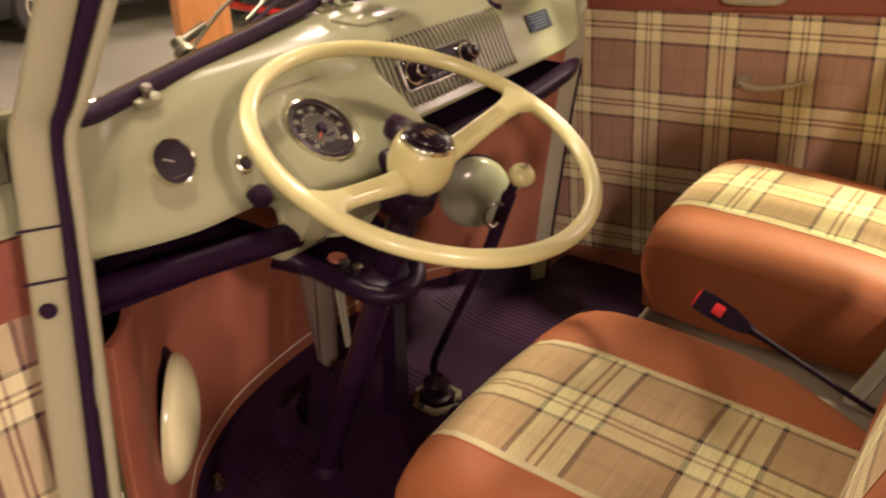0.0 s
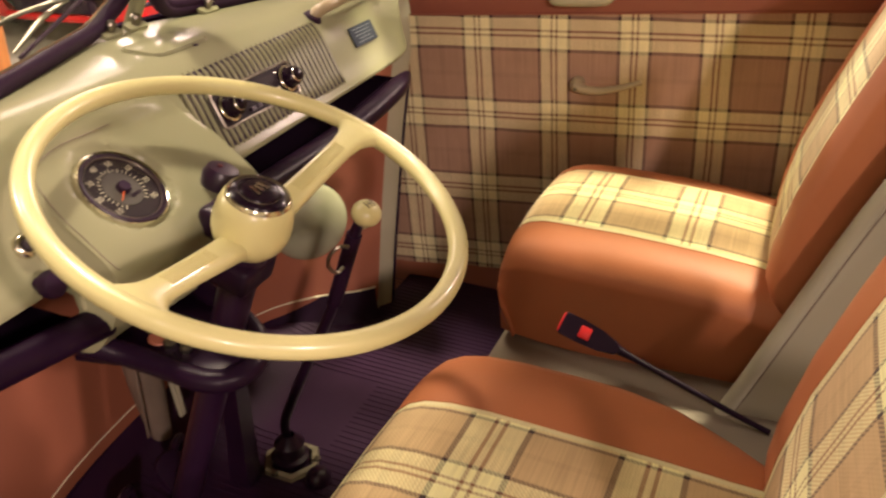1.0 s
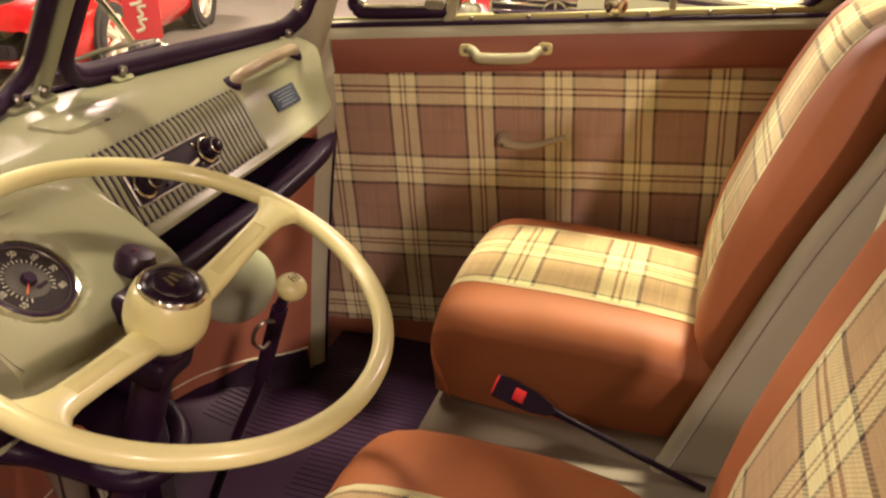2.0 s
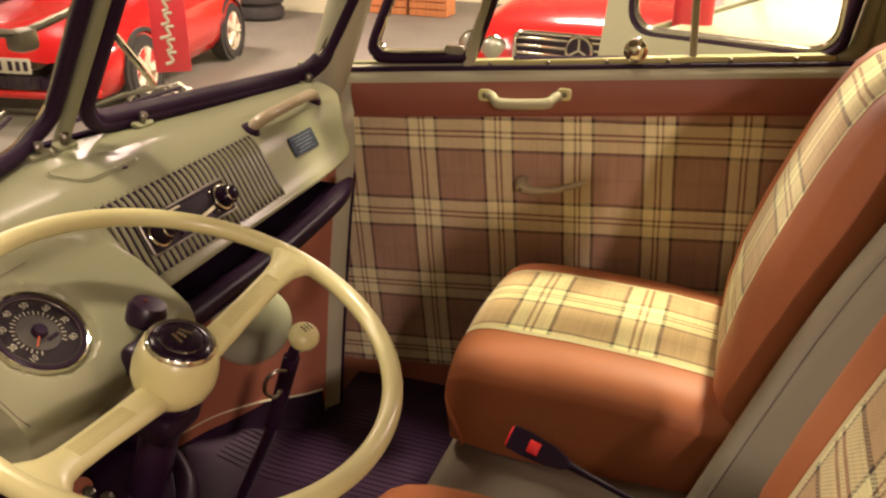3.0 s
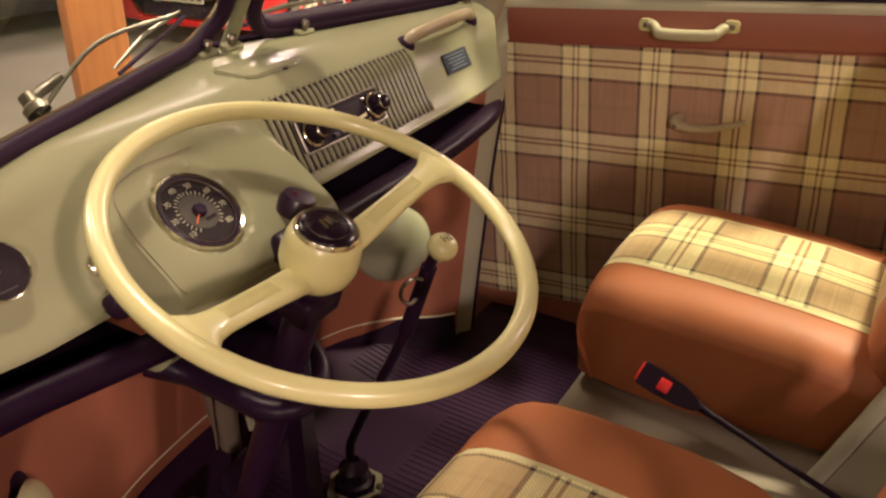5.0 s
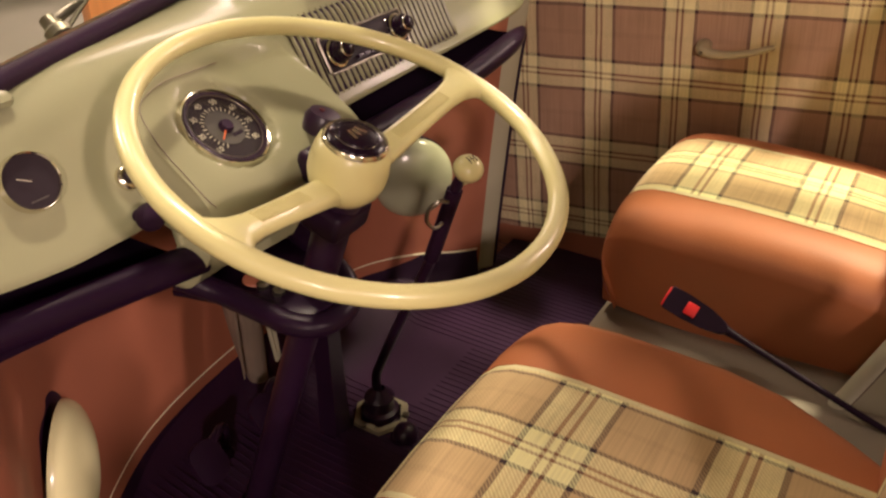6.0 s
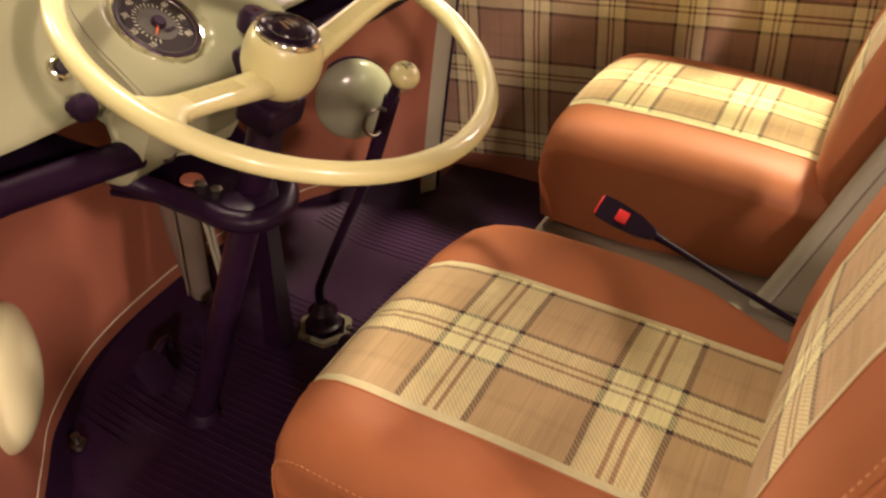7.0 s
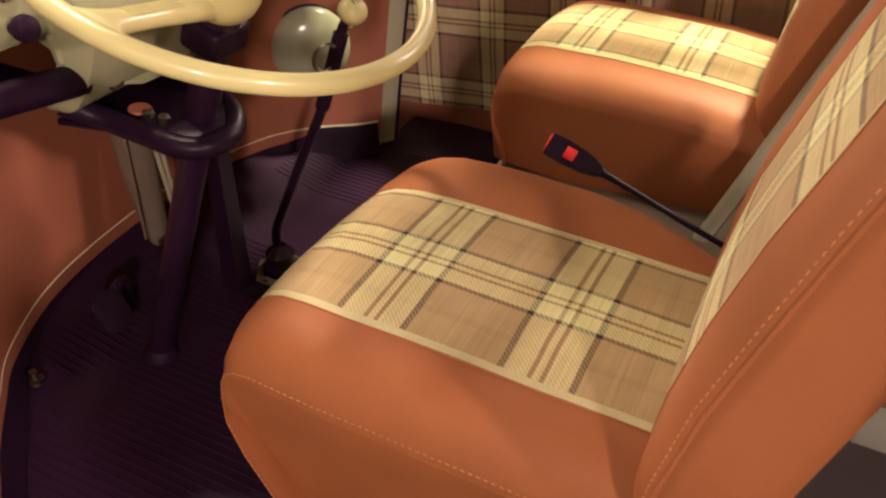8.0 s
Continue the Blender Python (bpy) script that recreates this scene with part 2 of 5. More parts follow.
def tube(points, r, seg=10, closed=False, bm=None):
    """A round bar along points; r one radius or one for each point."""
    bm = bm or bmesh.new()
    pts = [Vector(p) for p in points]
    n = len(pts)
    rings, side = [], None
    for i, p in enumerate(pts):
        a = pts[(i - 1) % n] if closed or i else p
        b = pts[(i + 1) % n] if closed or i < n - 1 else p
        d = (b - a).normalized()
        if side is None:
            side = d.orthogonal().normalized()
        side = (side - d * side.dot(d)).normalized()
        up = d.cross(side)
        rad = r[i] if isinstance(r, (list, tuple)) else r
        rings.append([bm.verts.new(p + (side * math.cos(k * 2 * math.pi / seg) + up * math.sin(k * 2 * math.pi / seg)) * rad) for k in range(seg)])
    for i in range(n if closed else n - 1):
        a, b = rings[i], rings[(i + 1) % n]
        off = 0
        if closed and i == n - 1:
            off = min(range(seg), key=lambda o: sum((a[k].co - b[(k + o) % seg].co).length for k in range(seg)))
        for k in range(seg):
            bm.faces.new((a[k], a[(k + 1) % seg], b[(k + 1 + off) % seg], b[(k + off) % seg]))
    if not closed:
        bm.faces.new(rings[0])
        bm.faces.new(rings[-1])
    return bm


def smooth_path(points, steps=6, closed=False):
    pts = [Vector(p) for p in points]
    n, out = len(pts), []
    for i in range(n if closed else n - 1):
        p0 = pts[(i - 1) % n] if closed or i else pts[0]
        p1, p2 = pts[i], pts[(i + 1) % n]
        p3 = pts[(i + 2) % n] if closed or i < n - 2 else pts[-1]
        for k in range(steps):
            t = k / steps
            out.append(0.5 * ((2 * p1) + (p2 - p0) * t + (2 * p0 - 5 * p1 + 4 * p2 - p3) * t * t + (3 * p1 - p0 - 3 * p2 + p3) * t ** 3))
    if not closed:
        out.append(pts[-1])
    return out


def lathe(profile, m, seg=32, bm=None):
    """Turned body: profile of (radius, height) about the z axis of m."""
    bm = bm or bmesh.new()
    rings = []
    for r, h in profile:
        if r < 1e-6:
            rings.append([bm.verts.new(m @ Vector((0, 0, h)))])
        else:
            rings.append([bm.verts.new(m @ Vector((r * math.cos(k * 2 * math.pi / seg), r * math.sin(k * 2 * math.pi / seg), h))) for k in range(seg)])
    for a, b in zip(rings, rings[1:]):
        for k in range(seg):
            q = (k + 1) % seg
            if len(a) == 1 and len(b) > 1:
                bm.faces.new((a[0], b[k], b[q]))
            elif len(b) == 1 and len(a) > 1:
                bm.faces.new((a[k], a[q], b[0]))
            elif len(a) > 1:
                bm.faces.new((a[k], a[q], b[q], b[k]))
    return bm


def box(size, m, bevel=0.0, segments=2, bm=None):
    made = bmesh.new()
    bmesh.ops.create_cube(made, size=1)
    bmesh.ops.transform(made, matrix=Matrix.Diagonal((*size, 1)), verts=made.verts)
    if bevel:
        bmesh.ops.bevel(made, geom=made.edges[:], offset=bevel, segments=segments, profile=0.5, affect="EDGES")
    bmesh.ops.transform(made, matrix=m, verts=made.verts)
    if bm is None:
        return made
    me = bpy.data.meshes.new("joined")
    made.to_mesh(me)
    made.free()
    bm.from_mesh(me)
    bpy.data.meshes.remove(me)
    return bm


def at(x, y, z):
    return Matrix.Translation((x, y, z))


def facing(p, normal, up=(0, 0, 1)):
    """A pose at p whose z axis is normal and whose y axis leans towards up."""
    z = Vector(normal).normalized()
    x = Vector(up).cross(z).normalized()
    y = z.cross(x)
    return Matrix.Translation(p) @ Matrix((x, y, z)).transposed().to_4x4()


def sheet(nu, nv, f, uvf=None, thick=0.0, close_u=False):
    """A grid of points f(i, j); with thick, a second skin behind and closed rims."""
    bm = bmesh.new()
    g = [[bm.verts.new(f(i, j)) for j in range(nv)] for i in range(nu)]
    layer = bm.loops.layers.uv.new("UVMap") if uvf else None
    for i in range(nu - 1):
        for j in range(nv - 1):
            face = bm.faces.new((g[i][j], g[i + 1][j], g[i + 1][j + 1], g[i][j + 1]))
            if uvf:
                for loop, (a, b) in zip(face.loops, ((i, j), (i + 1, j), (i + 1, j + 1), (i, j + 1))):
                    loop[layer].uv = uvf(a, b)
    if thick:
        bm.normal_update()
        bmesh.ops.solidify(bm, geom=bm.faces[:], thickness=thick)
    return bm


def prism(outline, m, depth, bevel=0.0, bm=None):
    """A flat plate: outline of (x, y) in the plane of m, depth along its z axis."""
    made = bmesh.new()
    low = [made.verts.new((x, y, 0)) for x, y in outline]
    top = [made.verts.new((x, y, depth)) for x, y in outline]
    made.faces.new(low[::-1])
    made.faces.new(top)
    n = len(low)
    for k in range(n):
        made.faces.new((low[k], low[(k + 1) % n], top[(k + 1) % n], top[k]))
    if bevel:
        bmesh.ops.bevel(made, geom=made.edges[:], offset=bevel, segments=2, profile=0.5, affect="EDGES")
    bmesh.ops.transform(made, matrix=m, verts=made.verts)
    return made


def rounded(w, h, r, n=5):
    out = []
    for cx, cy, a0 in ((w / 2 - r, h / 2 - r, 0), (-w / 2 + r, h / 2 - r, 90), (-w / 2 + r, -h / 2 + r, 180), (w / 2 - r, -h / 2 + r, 270)):
        for k in range(n + 1):
            a = radians(a0 + 90 * k / n)
            out.append((cx + r * math.cos(a), cy + r * math.sin(a)))
    return out


def lerp(a, b, t):
    return a + (b - a) * t


# ---- the building ----
GROUND = -0.80
bm = sheet(41, 41, lambda i, j: Vector((-22 + i * 0.8, -10 + j * 0.8, GROUND + 0.004 * noise.noise((i * 0.7, j * 0.7, 0)))))
solid("floor", bm, CONCRETE, "grey dusty painted concrete showroom floor", "floor", kind="structure")
solid("wall_far", box((34, 0.2, 6.2), at(-6, 13.0, 2.2)), WALLWHITE, "white painted far wall of the showroom", "wall", kind="structure")
solid("wall_right", box((0.2, 26, 6.2), at(8.2, 0.6, 2.2)), WALLWHITE, "white painted side wall of the showroom", "wall", kind="structure")
solid("wall_left", box((0.2, 26, 6.2), at(-15.2, 0.6, 2.2)), DARKWALL, "dark side wall of the showroom", "wall", kind="structure")
solid("wall_near", box((34, 0.2, 6.2), at(-6, -8.2, 2.2)), WALLWHITE, "white painted wall behind the van", "wall", kind="structure")
solid("ceiling", box((34, 26, 0.2), at(-6, 2.4, 5.3)), CONCRETE, "grey concrete showroom ceiling", "ceiling", kind="structure")

# ---- the van's shell ----
MID = 0.94


def ws_base(y):
    """Foot of the windscreen across the van."""
    d = min(1.0, abs(y - MID) / 0.52)
    run = 0.182 * (abs(y - MID) / 0.52) ** 1.05 if y < MID else 0.127 * d ** 1.35
    return Vector((-0.930 + run, y, 0.652 - 0.004 * d))


NOSE = smooth_path([(-0.672, 0.350, 0), (-0.695, 0.385, 0), (-0.75, 0.430, 0), (-0.81, 0.490, 0), (-0.871, 0.560, 0), (-0.933, 0.692, 0), (-0.963, 0.874, 0), (-0.965, 1.060, 0), (-0.930, 1.213, 0), (-0.868, 1.300, 0), (-0.805, 1.352, 0), (-0.775, 1.385, 0)], 8)
NOSE_N = [Vector(((NOSE[min(k + 1, len(NOSE) - 1)] - NOSE[max(k - 1, 0)]).y, -(NOSE[min(k + 1, len(NOSE) - 1)] - NOSE[max(k - 1, 0)]).x, 0)).normalized() for k in range(len(NOSE))]


def nose_at(y):
    """Place and inward normal on the curved front lining."""
    k = min(range(len(NOSE)), key=lambda q: abs(NOSE[q].y - y))
    return NOSE[k], NOSE_N[k]


def nose_x(y):
    return nose_at(y)[0].x


def lean_back(p, dz):
    """The point dz higher up the raked windscreen."""
    return p + Vector((0.55 * dz, (MID - p.y) * 0.10 * dz, dz))


van = thing("camper_van", (-0.4, MID, GROUND), "pale green vintage split-screen camper van cab with its near door open", "van")


def cab_floor():
    def f(i, j):
        y = 0.33 + 1.24 * j / 40
        front = nose_x(min(1.385, max(0.352, y)))
        x = lerp(0.02, front, i / 30)
        rise = max(0, (-0.80 - x)) * 0.28
        return Vector((x, y, rise))
    return sheet(31, 41, f, thick=-0.03)


part("cab_floor_plate", cab_floor(), MAT, van, "black rubber floor covering")

# long ribs of the rubber mat, split where the tunnel cover lies smooth
ribs = bmesh.new()
for k in range(92):
    y = 0.36 + k * 0.0128
    if 0.99 < y < 1.17:
        x0, x1 = -0.66, -0.43
    else:
        x0, x1 = -0.88 if 0.6 < y < 1.3 else -0.8, -0.30
    steps = 6
    pts = []
    for s in range(steps + 1):
        x = lerp(x0, x1, s / steps)
        pts.append((x, y, max(0, -0.80 - x) * 0.28 + 0.0004))
    tube(pts, 0.0010, 5, bm=ribs)
ob = part("mat_ribs", ribs, MAT, van, "fine lengthwise ribs of the rubber mat")
ob["kind"] = "stuff"

# front lining with its curved foot, mat edge and piping
NK = len(NOSE)
part("front_lining", sheet(NK, 14, lambda i, j: NOSE[i] + Vector((0, 0.19 * (0.030 + 0.51 * j / 13) * min(1, max(0, NOSE[i].y - 1.25) / 0.12), 0)) + NOSE_N[i] * (-0.010 * math.sin(j / 13 * math.pi)) + Vector((0, 0, 0.030 + (0.425 + 0.085 * min(1, max(0, NOSE[i].y - 1.15) / 0.15)) * j / 13)), thick=-0.012), KICK, van, "brown-orange vinyl lining of the nose")
part("mat_edge", sheet(NK, 5, lambda i, j: NOSE[i] + NOSE_N[i] * (0.030 - 0.024 * (j / 4) ** 0.6) + Vector((0, 0, 0.004 + 0.058 * j / 4)), thick=0.004), RUBBER, van)
part("edge_piping", tube([NOSE[k] + NOSE_N[k] * 0.008 + Vector((0, 0, 0.065)) for k in range(NK)], 0.0022, 8), PIPING, van, "pale piping along the mat edge")


def bowl(y, z, ry, rz, bulge, tilt, slip, mat, label, droop=0.0):
    """Lamp bowl on the lining, over a black disc that stands for the shadowed hole."""
    p, nn = nose_at(y)
    along = Vector((-nn.y, nn.x, 0))
    m = facing(p + nn * 0.001 + Vector((0, 0, z)), nn + Vector((0, 0, droop)))
    prof = [(0.090, 0.0025)] + [(0.090 * math.cos(radians(a)), 0.003 + bulge * math.sin(radians(a))) for a in range(0, 91, 9)]
    prof[-1] = (0, prof[-1][1])
    side = along * (1 if along.y > 0 else -1)
    off = Matrix.Translation(side * slip + nn * abs(droop) * 0.05 + Vector((0, 0, -0.006)))
    flat = facing(p + nn * 0.001 + side * 0.012 * math.copysign(1, MID - y) + Vector((0, 0, z)), nn) @ Matrix.Rotation(radians(tilt), 4, "Z")
    m = m @ Matrix.Rotation(radians(tilt), 4, "Z")
    b = part("headlamp_bowl", lathe(prof, off @ m @ Matrix.Diagonal((ry, rz, 1, 1)), 40), mat, van, label)
    # Black disc in place of the shadow round the bowl.
    part("bowl_gap_shade", lathe([(0.0, 0.0018), (0.085, 0.0018), (0.088, 0.0)], flat @ Matrix.Diagonal((ry, rz, 1, 1)), 40), RUBBER, b)


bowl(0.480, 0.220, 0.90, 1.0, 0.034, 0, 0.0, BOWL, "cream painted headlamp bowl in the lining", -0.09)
bowl(1.312, 0.235, 0.84, 0.88, 0.035, 0, -0.010, BOWL_SHADE, "headlamp bowl in the lining, grey-green for shade")


# dashboard pressing
LIP_NEAR = [(-0.682, 0.545), (-0.677, 0.536), (-0.674, 0.531), (-0.674, 0.5275), (-0.680, 0.525), (-0.690, 0.5245), (-0.705, 0.525)]
LIP_FAR = [(-0.686, 0.5485), (-0.684, 0.5455), (-0.6830, 0.5430), (-0.684, 0.5400), (-0.689, 0.538), (-0.700, 0.5375), (-0.715, 0.538)]


def dash_profile(y):
    w = ws_base(y)
    lift = 0.022 * (max(0.0, 0.5 - y) / 0.14) ** 1.5 + 0.008 * max(0.0, (y - 0.9) / 0.35)
    far = min(1.0, max(0.0, (y - 0.60) / 0.25))
    pts = [(w.x, w.z), (lerp(w.x, -0.79, 0.4), 0.6555), (lerp(w.x, -0.79, 0.75), 0.6575), (-0.785, 0.6575), (-0.768, 0.6545), (-0.752, 0.648), (-0.738, 0.638), (-0.727, 0.624),
           (-0.718, 0.608), (-0.709, 0.590 + lift * 0.1), (-0.700, 0.572 + lift * 0.25), (-0.690, 0.555 + lift * 0.5)]
    pts += [(lerp(a[0], b[0], far), lerp(a[1], b[1], far) + lift * (0.8 if k == 0 else 1.0)) for k, (a, b) in enumerate(zip(LIP_NEAR, LIP_FAR))]
    pts = [(max(x, w.x + 0.003 * k), z) for k, (x, z) in enumerate(pts)]
    cut = 1 - 0.72 * (max(0.0, y - 1.25) / 0.18) ** 1.6
    out = []
    for k in range(19):
        q = k if k <= 3 else 3 + (k - 3) * cut
        n = min(17, int(q))
        p = Vector((lerp(pts[n][0], pts[n + 1][0], q - n), y, lerp(pts[n][1], pts[n + 1][1], q - n)))
        if cut < 1 and k > 14:
            p += Vector((-0.004 * (k - 14) * (1 - cut), 0, -0.001 * (k - 14) * (1 - cut)))
        out.append(p)
    return out


DASH_Y = [0.352 + 1.083 * k / 72 for k in range(73)]
DASH = [dash_profile(y) for y in DASH_Y]


def on_dash(y, s):
    """A place on the dashboard's face: s runs from 3 (top) to 14 (lip); with its normal."""
    p = dash_profile(y)
    k = min(17, max(0, int(s)))
    a = p[k].lerp(p[k + 1], s - k)
    d = (p[min(18, k + 2)] - p[max(0, k - 1)]).normalized()
    return a, Vector((-d.z, 0, d.x)) if -d.z > 0 or d.x > 0 else Vector((d.z, 0, -d.x))


# instrument binnacle: a bulge with the speedometer let into its sloping top
SP, SN = Vector((-0.684, 0.688, 0.581)), Vector((0.60, 0.06, 0.795)).normalized()
POD = [(-0.800, 0.6585), (-0.772, 0.6590), (-0.750, 0.651), (-0.736, 0.637), (-0.7254, 0.6174), (-0.704, 0.601), (-0.6816, 0.5842), (-0.659, 0.567), (-0.640, 0.553), (-0.629, 0.540), (-0.625, 0.523), (-0.633, 0.500), (-0.650, 0.468), (-0.675, 0.440), (-0.705, 0.434)]


def pod_column(y):
    d = dash_profile(y)
    side = [d[3], d[4], d[5], d[6], d[7], d[8], d[9], d[10], d[11], d[13], d[15], Vector((-0.668, y, 0.505)), Vector((-0.678, y, 0.48)), Vector((-0.69, y, 0.455)), Vector((-0.705, y, 0.445))]
    e = abs((y - 0.722) / 0.128)
    low, high = smooth_path(side, 4), smooth_path([Vector((p[0], y, p[1])) for p in POD], 4)
    out = []
    for n, (a, b) in enumerate(zip(low, high)):
        rise = max(0.0, (26 - n) / 17)
        k = min(1.0, max(0.0, (math.hypot(e, rise) - 0.945) / 0.055))
        full = 1 - k * k * (3 - 2 * k)
        out.append(a.lerp(b, full) + Vector((-0.0010 + 0.0025 * full, 0, -0.0007 + 0.0017 * full)))
    return out


PODS = [pod_column(0.594 + 0.256 * k / 60) for k in range(61)]


def dash_point(i, j):
    """The dashboard dips under the instrument panel where that bulges out of it."""
    y, n = DASH_Y[i], min(56, 4 * (j - 3) if j <= 11 else 32 + 2 * (j - 11))
    if n < 0 or math.hypot((y - 0.722) / 0.128, max(0.0, (26 - n) / 17)) > 0.985:
        return DASH[i][j]
    p = pod_column(y)[n] + Vector((-0.004, 0, -0.003))
    return p - SN * 0.03 if (p - SP).length < 0.08 else p


part("dashboard", sheet(73, 19, dash_point), PAINT, van, "pale green painted steel dashboard")


def pod(i, j):
    p = PODS[j][i].copy()
    rd = (p - SP - SN * (p - SP).dot(SN)).length
    h = (p - SP).dot(SN)
    if rd < 0.052 and h < 0.03:
        w = min(1.0, max(0.0, (rd - 0.045) / 0.007))
        p = lerp(p - SN * (h + 0.006), p, w * w)
    return p


binnacle = part("instrument_panel", sheet(57, 61, pod), PAINT, van, "bulging pale green instrument panel")
seam = [PODS[j][i] + Vector((0.0004, 0, 0.0004)) for i, j in ((14, 32), (14, 24), (14, 16), (15, 10), (17, 6), (20, 4), (24, 3), (28, 3), (33, 3), (36, 4))]
part("panel_seam", tube(smooth_path(seam), 0.0005, 6), DUCT, binnacle)


def dial(centre, normal, r, parent, name, ring=CHROME):
    m = facing(centre, normal)
    d = part(name, lathe([(r * 0.98, 0.0), (r * 0.98, 0.004), (0, 0.004)], m, 48), DIALFACE, parent, "black instrument dial")
    part("bezel", lathe([(r * 0.97, 0.003), (r * 0.985, 0.0075), (r * 1.03, 0.0085), (r * 1.07, 0.005), (r * 1.09, 0.0)], m, 48), ring, d, "polished chrome bezel")
    return d, m


speedo, sm = dial(SP - SN * 0.004, SN, 0.0455, van, "speedometer")
part("dial_centre", lathe([(0.0210, 0.0045), (0.0210, 0.0050), (0, 0.0050)], sm, 40), DIALGREY, speedo, "grey centre of the dial")
part("inner_ring", lathe([(0.0385, 0.0042), (0.0400, 0.0075), (0.0435, 0.0080), (0.0450, 0.0060)], sm, 48), BLACK, speedo, "black inner ring")
part("ring_edge", tube([sm @ Vector((0.0392 * math.cos(k * math.pi / 24), 0.0392 * math.sin(k * math.pi / 24), 0.0072)) for k in range(48)], 0.0005, 6, True), STEEL, speedo)
part("hub_cap", lathe([(0.0075, 0.005), (0.0075, 0.009), (0.006, 0.011), (0, 0.011)], sm, 24), RUBBER, speedo)
for k in range(27):
    a = radians(228 - k * 285 / 26)
    big = k % 2 == 0
    part("tick", box((0.0048 if big else 0.003, 0.0011, 0.0004), sm @ Matrix.Rotation(a, 4, "Z") @ at(0.0240, 0, 0.0048)), WHITEMARK, speedo, smooth=False)
part("needle", box((0.017, 0.0014, 0.001), sm @ Matrix.Rotation(radians(214), 4, "Z") @ at(0.0115, 0, 0.0082)), material("orange_needle", (0.6, 0.12, 0.03), 0.5), speedo, smooth=False)
for k in range(5):
    part("odometer_digit", box((0.0018, 0.0042, 0.0006), sm @ at(0.001 + k * 0.0030, -0.0115, 0.0053)), RUBBER, speedo, smooth=False)


def lettering(text, m, size, mat, parent, name="number"):
    curve = bpy.data.curves.new(name, "FONT")
    curve.body, curve.size, curve.align_x, curve.align_y, curve.extrude = text, size, "CENTER", "CENTER", 0.0002
    tmp = bpy.data.objects.new(name, curve)
    scene.collection.objects.link(tmp)
    me = bpy.data.meshes.new_from_object(tmp.evaluated_get(bpy.context.evaluated_depsgraph_get()))
    bpy.data.objects.remove(tmp)
    me.transform(m)
    me.materials.clear()
    me.materials.append(mat)
    ob = new(name, me)
    ob.parent = parent
    if parent.type == "EMPTY" and not parent.parent:
        ob.matrix_parent_inverse = Matrix.Translation(-parent.location)
    return ob


for text, a in (("10", 213), ("20", 176), ("30", 139), ("40", 102), ("50", 65), ("60", 28), ("70", -9), ("80", -46)):
    t = radians(a)
    lettering(text, sm @ at(0.0325 * math.cos(t), 0.0325 * math.sin(t), 0.0048), 0.0088, WHITEMARK, speedo)
part("cover_glass", lathe([(0.045, 0.0095), (0.03, 0.0105), (0, 0.011)], sm, 32), GLASS, speedo).visible_shadow = False

gp, gn = on_dash(0.490, 8.7)
gauge, gm = dial(gp + gn * 0.001, gn, 0.0240, van, "fuel_gauge")
part("gauge_needle", box((0.012, 0.0007, 0.001), gm @ Matrix.Rotation(radians(150), 4, "Z") @ at(0.006, 0, 0.006)), WHITEMARK, gauge, smooth=False)
part("gauge_mark", box((0.016, 0.0012, 0.0006), gm @ at(0, -0.016, 0.0046)), DIALGREY, gauge, smooth=False)
bp, bn = on_dash(0.575, 10.2)
knob = part("pull_switch", lathe([(0.0125, 0), (0.0125, 0.003), (0.010, 0.006), (0.0075, 0.0065), (0.007, 0.005), (0, 0.005)], facing(bp, bn), 28), CHROME, van, "chrome pull switch")
part("switch_button", lathe([(0.006, 0.004), (0.006, 0.009), (0.004, 0.010), (0, 0.010)], facing(bp, bn), 20), DIALFACE, knob)
part("black_knob", lathe([(0.006, 0), (0.006, 0.010), (0.012, 0.012), (0.0135, 0.018), (0.012, 0.024), (0.007, 0.027), (0, 0.027)], facing((-0.678, 0.563, 0.541), (1, 0, 0.2)), 28), RUBBER, van, "black rubber knob")

# ignition lock plate on the underside of the panel
part("lock_plate", prism([(0.588, 0.528), (0.592, 0.498), (0.606, 0.492), (0.610, 0.476), (0.622, 0.466), (0.690, 0.440), (0.748, 0.437), (0.772, 0.456), (0.778, 0.528)], Matrix(((0, 0, 1, -0.670), (1, 0, 0, 0), (0, 1, 0, 0), (0, 0, 0, 1))), 0.008, 0.0015), PAINT, van, "pale plate under the instrument panel")
part("lock_barrel", lathe([(0.012, 0), (0.012, 0.004), (0.009, 0.005), (0.008, 0.002), (0, 0.002)], facing((-0.662, 0.650, 0.462), (1, 0, 0.1)), 24), STEEL, van, "steel ignition lock")
part("lock_slot", box((0.0015, 0.009, 0.002), facing((-0.6595, 0.650, 0.462), (1, 0, 0.1)) @ at(0, 0, 0.001)), RUBBER, van, smooth=False)
part("wiper_switch", lathe([(0.009, 0), (0.008, 0.012), (0.010, 0.016), (0.006, 0.020), (0, 0.020)], facing((-0.662, 0.640, 0.490), (1, 0, 0.3)), 20), CREAM, van, "ivory switch knob")

# speaker grille ribs, with the radio set into them
def face_line(y, s0, s1, lift, n=10):
    out = []
    for k in range(n + 1):
        p, nn = on_dash(y, lerp(s0, s1, k / n))
        out.append(p + nn * lift)
    return out


# Black sheet on the dashboard face darkens the slots between the ribs.
part("grille_shade", sheet(31, 12, lambda i, j: (lambda pn: pn[0] + pn[1] * 0.0018)(on_dash(lerp(0.842, 1.157, i / 30), lerp(5.8, 10.9, j / 11)))), RUBBER, van, "black sheet for the shade between the grille ribs")
